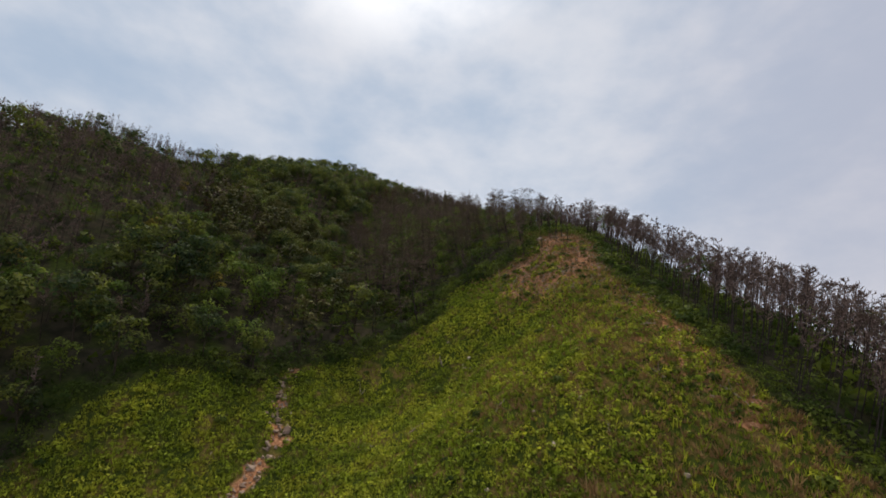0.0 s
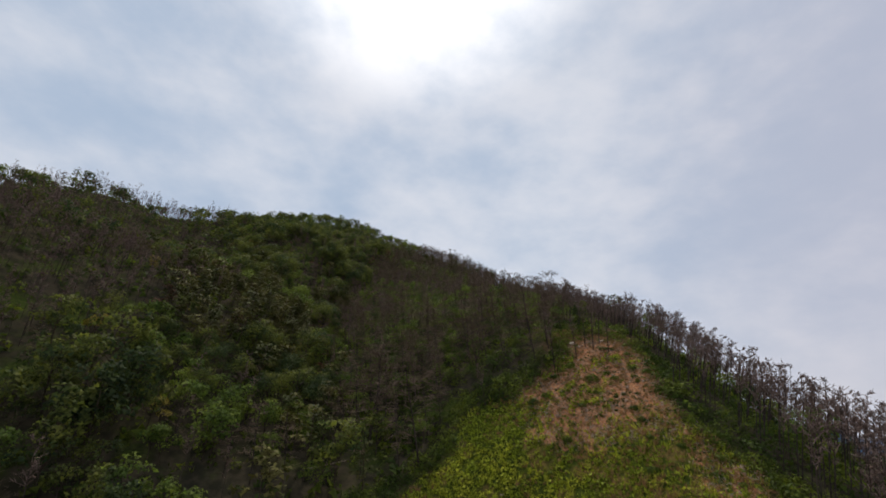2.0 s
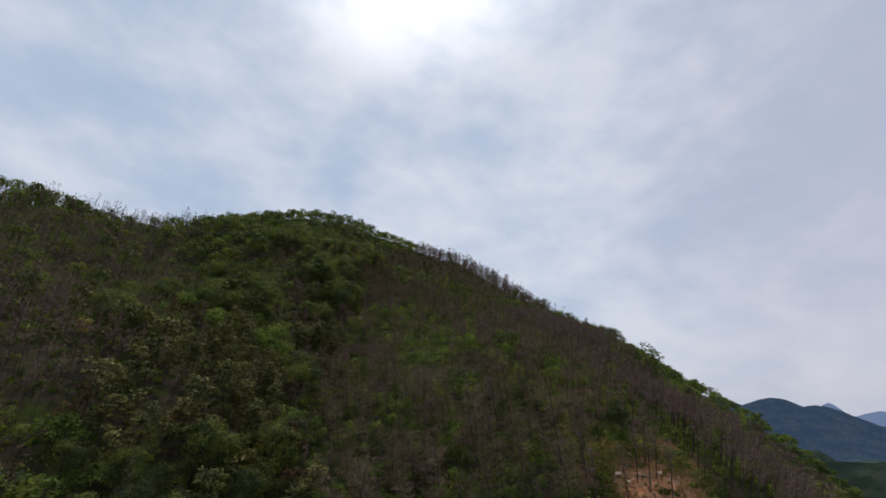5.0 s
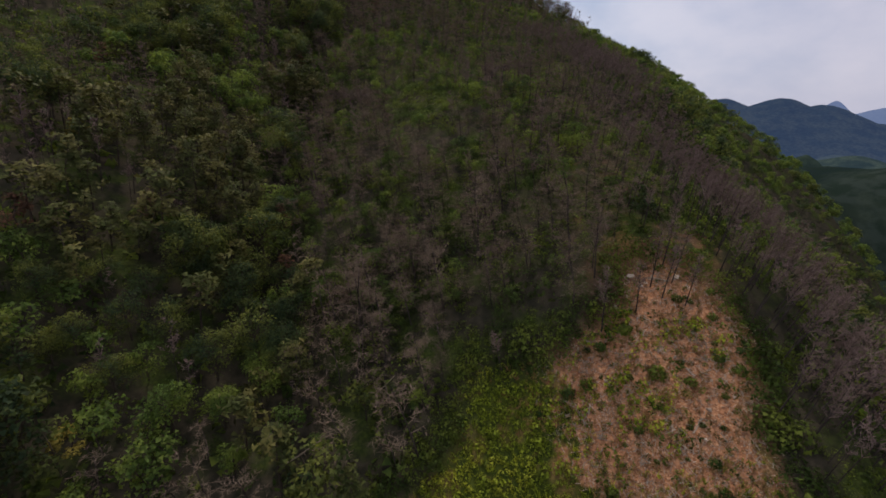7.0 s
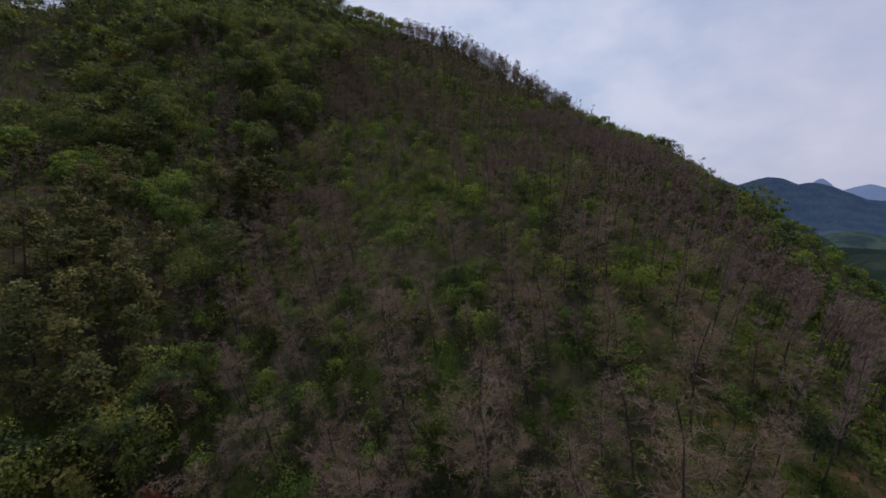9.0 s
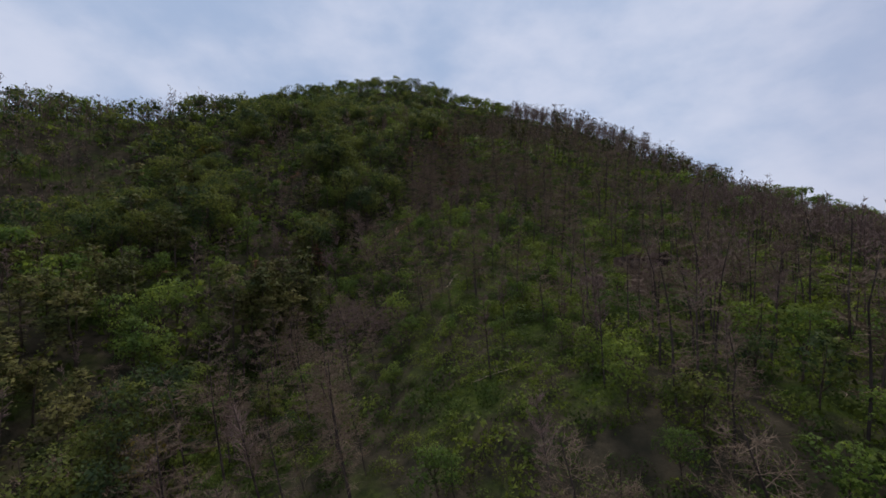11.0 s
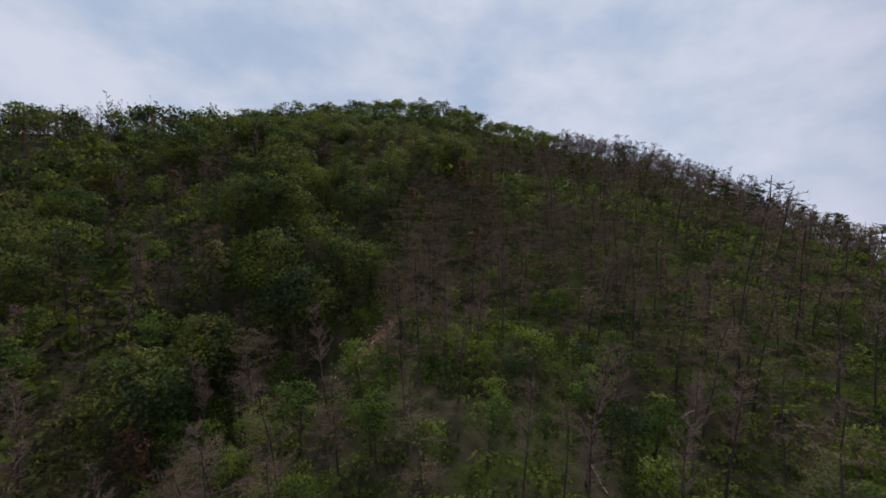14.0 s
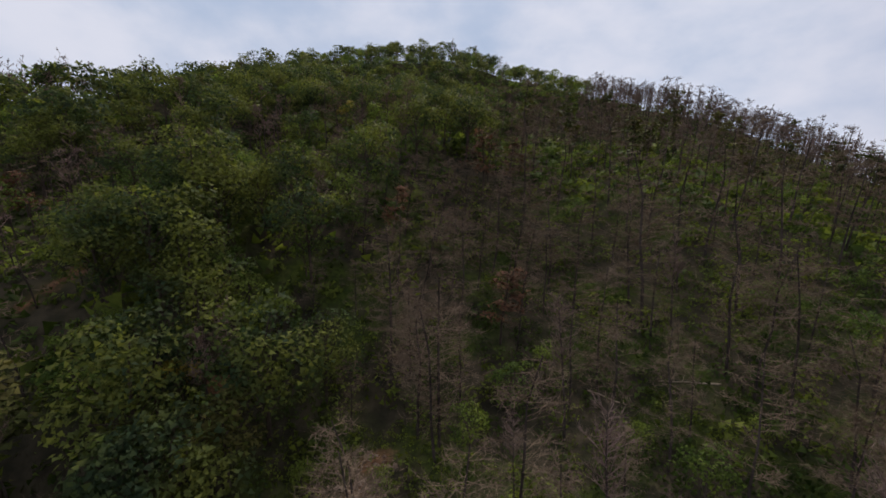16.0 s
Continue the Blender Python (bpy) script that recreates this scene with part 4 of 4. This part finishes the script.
cover("undergrowth", "green scrub and saplings under the dead trees", "undergrowth", ux[~close & ~fine], uy[~close & ~fine],
      [bush(np.random.default_rng(300 + j), 1.1, 12, 0.32) for j in range(6)], [BARK, LEAF_SCRUB], tall[~close & ~fine])

wx, wy = scatter(-52, 34, 24, 94, 0.58, r)
keep = inside(wx, wy, CLEARING) & (bareness(wx, wy) + 0.45 * patchy(wx, wy, 1.1, 4) + 0.35 * patchy(wx, wy, 3.5, 6) < 0.58)
keep &= (0.5 * patchy(wx, wy, 5, 14) + 0.042 * (wx - 4) + r.normal(0, 0.3, len(wx))) < 0.90
keep &= away(wx, wy, WASHOUT) > np.where(wy < 50, 0.8, 0.25) + 0.5 * np.sin(wy * 1.9)
wx, wy = wx[keep], wy[keep]
cover("weeds", "yellow-green weeds and grass covering the clearing", "weeds", wx, wy,
      [bush(np.random.default_rng(330 + j), 0.42, 19, 0.112) for j in range(6)], [BARK, LEAF_WEED], np.clip(np.exp(r.normal(-0.05, 0.42, len(wx))), 0.4, 1.7))
fx, fy = scatter(-52, 34, 5, 25, 1.0, np.random.default_rng(23))       # the clearing's lower end
inner = inside(fx, fy, CLEARING)
cover("weeds", "yellow-green weeds on the lower end of the clearing", "weeds", fx[inner], fy[inner],
      [bush(np.random.default_rng(336 + j), 0.62, 17, 0.18) for j in range(4)], [BARK, LEAF_WEED], np.random.default_rng(24).uniform(0.6, 1.4, inner.sum()))
wx, wy = scatter(-20, 34, 26, 94, 0.80, r)
keep = inside(wx, wy, CLEARING) & (bareness(wx, wy) > 0.3) & (r.uniform(0, 1, len(wx)) < 0.62)
wx, wy = wx[keep], wy[keep]
cover("seedlings", "small green seedlings sprouting from bare soil", "seedlings", wx, wy,
      [bush(np.random.default_rng(345 + j), 0.46, 20, 0.12) for j in range(6)], [BARK, LEAF_SCRUB], np.clip(np.exp(r.normal(-0.25, 0.38, len(wx))), 0.3, 1.8))


def tuft(r, blades, tall):
    """Dry grass: blades spreading from one root."""
    a = r.normal(0, 0.09, (blades, 3)) * np.array([1, 1, 0])
    return [spikes(a, a + np.stack([r.normal(0, 0.16, blades), r.normal(0, 0.16, blades), tall * r.uniform(0.5, 1.1, blades)], -1), 0.06, r)], []


wx, wy = scatter(-50, 34, 24, 94, 0.62, r)
keep = inside(wx, wy, CLEARING) & (bareness(wx, wy) < 0.75) & (away(wx, wy, WASHOUT) > 1.2)
wx, wy = wx[keep], wy[keep]
cover("grass", "green grass blades between the weeds of the clearing", "grass", wx, wy,
      [tuft(np.random.default_rng(338 + j), 9, 0.50) for j in range(6)], [LEAF_WEED, LEAF_WEED], np.exp(r.normal(0, 0.3, len(wx))), 0.2)
wx, wy = scatter(-40, 34, 24, 94, 0.54, r)
dry = bareness(wx, wy) + 0.5 * patchy(wx, wy, 5, 14) + 0.042 * (wx - 4)
keep = inside(wx, wy, CLEARING) & (dry + r.normal(0, 0.25, len(wx)) > 0.30) & (r.uniform(0, 1, len(wx)) > 0.5 * bareness(wx, wy))
wx, wy = wx[keep], wy[keep]
cover("dry_grass", "straw-coloured dry grass on the clearing's bare soil", "grass", wx, wy,
      [tuft(np.random.default_rng(352 + j), 13, 0.50) for j in range(6)], [LEAF_DRY, LEAF_DRY], np.exp(r.normal(0, 0.3, len(wx))), 0.2)

def stick_pile(r, count):
    """A few short sticks lying about one spot."""
    a = r.normal(0, 0.5, (count, 3)) * np.array([1, 1, 0]) + np.array([0, 0, 0.05])
    turn, long = r.uniform(0, 6.28, count), r.uniform(0.15, 0.55, count)
    b = a + np.stack([np.cos(turn) * long, np.sin(turn) * long, r.uniform(-0.02, 0.12, count)], -1)
    return [tubes(a, b, 0.026, 0.014, 3)], []


wx, wy = scatter(2, 32, 55, 88, 1.0, r)
keep = inside(wx, wy, CLEARING) & (bareness(wx, wy) > 0.35)
wx, wy = wx[keep], wy[keep]
cover("woody_debris", "pale dry sticks scattered over the bare soil", "debris", wx, wy,
      [stick_pile(np.random.default_rng(371 + j), 14) for j in range(6)], [WOOD_PALE, WOOD_PALE], np.exp(r.normal(0, 0.25, len(wx))), 1.0)


def brush_heap(x, y, wide, tall, seed):
    """A low tangled mound of dead brushwood: arching boughs and the twigs on them."""
    rr = np.random.default_rng(seed)
    a = rr.normal(0, 0.42, (130, 3)) * np.array([wide, wide, 0])
    out = unit(a + rr.normal(0, 0.5, (130, 3)))
    a[:, 2] = tall * rr.uniform(0.05, 0.9, 130) * np.exp(-(a[:, 0] ** 2 + a[:, 1] ** 2) / wide ** 2)
    b = a + out * rr.uniform(0.6, 1.5, (130, 1)) * np.array([1, 1, 0.25]) + np.array([0, 0, 0.25])
    c, d = sprays(rr, a, b, np.full(130, 1.5), 3600, -0.05, 1.3, 0.5)
    tangle = mesh_from("brush_heap", [(*tubes(a, b, 0.035, 0.012, 3)[:2], 0, None), (*spikes(c, d, 0.028, rr), 1, None)], [BARK, TWIG_BROWN])
    top = tagged(new("brush_heap", tangle), "tangled brown heap of dead brushwood beside green pines", "brushwood", kind="stuff")
    top.matrix_basis = pose_of(stand(slope_up(np.array([x]), np.array([y]), 0.7), np.zeros(1), np.ones(1))[0], (x, y, float(height(x, y))))


for j, spot in enumerate([(-34.2, 148.2, 2.6, 2.6), (-30.6, 146.8, 2.8, 2.4), (-27.4, 145.6, 2.2, 2.0), (-36.6, 151.0, 2.4, 2.6)]):
    brush_heap(*spot, 700 + j)

SHRUB = [bush(np.random.default_rng(360 + j), 0.75, 150, 0.14, 4) for j in range(4)]
sx, sy = scatter(-44, 32, 22, 93, 2.3, r)
keep = inside(sx, sy, CLEARING) & (r.uniform(0, 1, len(sx)) < 0.18 + 0.75 * bareness(sx, sy))
sx, sy = sx[keep][:290], sy[keep][:290]
st = stand(slope_up(sx, sy, 0.2), r.uniform(0, 6.28, len(sx)), np.exp(r.normal(-0.55, 0.42, len(sx))))
sz = height(sx, sy)
protos = []
for j in range(len(sx)):
    m = pose_of(st[j], (sx[j], sy[j], sz[j] - 0.03))
    if j < 4:
        top = tagged(new("shrub"), "small dark green shrub growing on open soil", "shrub", "shrubs in the clearing")
        part("stem", SHRUB[j][0], BARK, top)
        part("foliage", SHRUB[j][1], LEAF_SCRUB, top)
        top.matrix_basis = m
        protos.append(top)
    else:
        s = protos[j % 4].scale[0]
        copy_thing(protos[j % 4], m @ Matrix.Diagonal((1 / s, 1 / s, 1 / s, 1)))


# ---- stones, rocks and logs ----
def boulder(r, stretch_by=(1, 1, 0.7), corners=16):
    """A broken angular stone: the hull of scattered corners, its edges slightly worn."""
    bm = bmesh.new()
    for p in r.uniform(-1, 1, (corners, 3)):
        p = p / np.abs(p).max() * r.uniform(0.72, 1.0)
        bm.verts.new([float(a * s) for a, s in zip(p, stretch_by)])
    hull = bmesh.ops.convex_hull(bm, input=list(bm.verts))
    bmesh.ops.delete(bm, geom=[v for v in bm.verts if not v.link_faces], context="VERTS")
    bmesh.ops.bevel(bm, geom=list(bm.edges), offset=0.025, segments=1, affect="EDGES")
    me = bpy.data.meshes.new("stone")
    bm.to_mesh(me)
    bm.free()
    return me


stone_meshes = []
for j in range(12):
    me = boulder(np.random.default_rng(400 + j), (1, 0.75, 0.55), 9)
    me.materials.append(STONE if j < 6 else STONE_LIGHT)
    stone_meshes.append(me)


def stones(name, label, group, x, y, size, sink=0.25, first=0):
    z, ups = height(x, y), slope_up(x, y, 1.0)
    rr = np.random.default_rng(len(x) + 5)
    t = stand(ups, rr.uniform(0, 6.28, len(x)), size)
    for j in range(len(x)):
        ob = tagged(new(name, stone_meshes[first + j % 6]), label, "stone", group)
        ob.matrix_basis = pose_of(t[j], np.array([x[j], y[j], z[j]]) + ups[j] * size[j] * (0.5 - sink))


t = r.uniform(0, 1, 290) ** 1.7
wy0 = 33 + 27 * t
stones("stone", "brownish broken stone lying in the dry washed-out rill", "stones in the washed-out rill",
       np.interp(wy0, [p[1] for p in WASHOUT], [p[0] for p in WASHOUT]) + r.normal(0, 1, 290) * np.where(wy0 < 49.8, 1.0, 0.6), wy0, np.exp(r.normal(-1.5, 0.45, 290)))
sy = 179.5 + 10.5 * r.uniform(0, 1, 280)
stones("scree_stone", "pale broken stone on the steep stony strip beside the gully", "stones beside the gully",
       np.interp(sy, [p[1] for p in SCREE], [p[0] for p in SCREE]) + r.normal(0, 0.8, 280), sy, np.exp(r.normal(-2.0, 0.38, 280)))
k = 90
px, py = r.uniform(-30, 30, 900), r.uniform(28, 92, 900)
ok = inside(px, py, CLEARING) & (r.uniform(0, 1, 900) < 0.2 + bareness(px, py))
px, py = px[ok][:k], py[ok][:k]
stones("loose_stone", "pale loose stone on the open clearing", "loose stones in the clearing", px, py, np.exp(r.normal(-1.9, 0.45, len(px))), 0.25, 6)


MARKS = [(17, 84, 0.42), (15, 81.5, 0.3), (21, 71, 0.3), (20, 69, 0.26), (3, 62, 0.36), (4.3, 66, 0.3), (10, 36, 0.28), (27, 38, 0.25), (9, 40, 0.24),
         (13, 31.5, 0.22), (14, 56, 0.26), (2.2, 61.4, 0.26), (18.4, 83, 0.24)]
mx, my, ms = (np.array(v, float) for v in zip(*MARKS))
stones("loose_stone", "pale chalky stone standing out on the clearing", "loose stones in the clearing", mx, my, ms, 0.15, 6)
stones("loose_stone", "large pale stone lying among dense trees", "stones among the trees", np.array([-37.0]), np.array([105.0]), np.array([0.9]), 0.1, 6)


def rock(x, y, shape, seed):
    rr = np.random.default_rng(seed)
    bm = bmesh.new()                                   # a block with broken corners
    for k in range(8):
        for _ in range(2):
            p = [(1 if k >> a & 1 else -1) * rr.uniform(0.62, 1.0) * shape[a] for a in range(3)]
            bm.verts.new(p)
    bmesh.ops.convex_hull(bm, input=list(bm.verts))
    bmesh.ops.delete(bm, geom=[v for v in bm.verts if not v.link_faces], context="VERTS")
    me = bpy.data.meshes.new("boulder")
    bmesh.ops.triangulate(bm, faces=list(bm.faces))
    bmesh.ops.subdivide_edges(bm, edges=[e for e in bm.edges if e.calc_length() > 0.35], cuts=3)
    bmesh.ops.triangulate(bm, faces=list(bm.faces))
    bmesh.ops.subdivide_edges(bm, edges=[e for e in bm.edges if e.calc_length() > 0.3], cuts=1)
    bmesh.ops.triangulate(bm, faces=list(bm.faces))
    jig = Vector((seed * 3.7, seed * 1.3, 0))
    for v in bm.verts:                                 # weathered lumps, then layers that stand out or back
        p = v.co.copy()
        v.co = p + p.normalized() * (0.30 * noise.noise(p * 0.9 + jig) + 0.16 * noise.noise(p * 2.6 + jig))
        v.co += Vector((p.x, p.y, 0)).normalized() * 0.16 * (noise.cell(Vector((p.x * 0.9, p.y * 0.9, p.z * 2.1 + 0.5 * p.x)) + jig) - 0.5) if p.xy.length > 0.1 else Vector()
    bm.to_mesh(me)
    bm.free()
    me.materials.append(ROCK)
    turn, lean, tip = rr.uniform(-0.4, 0.2), rr.uniform(-0.12, 0.12), rr.uniform(-0.25, 0.05)
    ob = tagged(new("boulder", me), "pinkish-brown fractured boulder jutting from the wooded slope", "boulder", "boulders on the outcrop")
    ob.matrix_basis = (Matrix.Translation((x, y, float(height(x, y)) + shape[2] * 0.35)) @ Matrix.Rotation(turn, 4, "Z")
                       @ Matrix.Rotation(lean, 4, "X") @ Matrix.Rotation(tip, 4, "Y"))


for j, (x, y, *shape) in enumerate(OUTCROP):
    rock(x, y, shape, 500 + j)


def log(x, y, length, thick, turn, seed):
    """A fallen weathered stem with stubs of branches, lying on the slope."""
    rr = np.random.default_rng(seed)
    a = np.array([x, y]) - np.array([math.cos(turn), math.sin(turn)]) * length / 2
    b = 2 * np.array([x, y]) - a
    p, q = np.array([*a, float(height(*a)) + thick * 0.8]), np.array([*b, float(height(*b)) + thick * 0.8])
    pts = p + (q - p) * np.linspace(0, 1, 5)[:, None] + rr.normal(0, 0.05, (5, 3))
    top = tagged(new("fallen_log"), "pale weathered fallen log lying on the slope", "log", "fallen logs")
    part("trunk", [stem(pts, thick, thick * 0.5, 6)], WOOD_PALE, top)
    s = along(pts, rr.uniform(0.3, 1, 5))
    for p in s:
        part("branch_stub", [tubes(p, p + rr.normal(0, 0.3, 3) + np.array([0, 0, 0.25]), thick * 0.35, thick * 0.12, 4)], WOOD_PALE, top)


log(-19, 75, 5.6, 0.11, 0.8, 590)
log(-59, 152, 3.2, 0.12, 0.3, 591)
for j in range(28):
    if j < 16:
        while True:
            x, y = r.uniform(-25, 28), r.uniform(35, 88)
            if inside(np.array(x), np.array(y), CLEARING):
                break
        log(x, y, r.uniform(0.8, 2.4), r.uniform(0.07, 0.13), r.uniform(0, 6.28), 600 + j)
    else:
        y = r.uniform(80, 215)
        log(np.interp(y, [80, 215], [4, -30]) + r.uniform(-16, 16), y, r.uniform(2, 4.5), r.uniform(0.045, 0.085), r.uniform(0, 6.28), 600 + j)
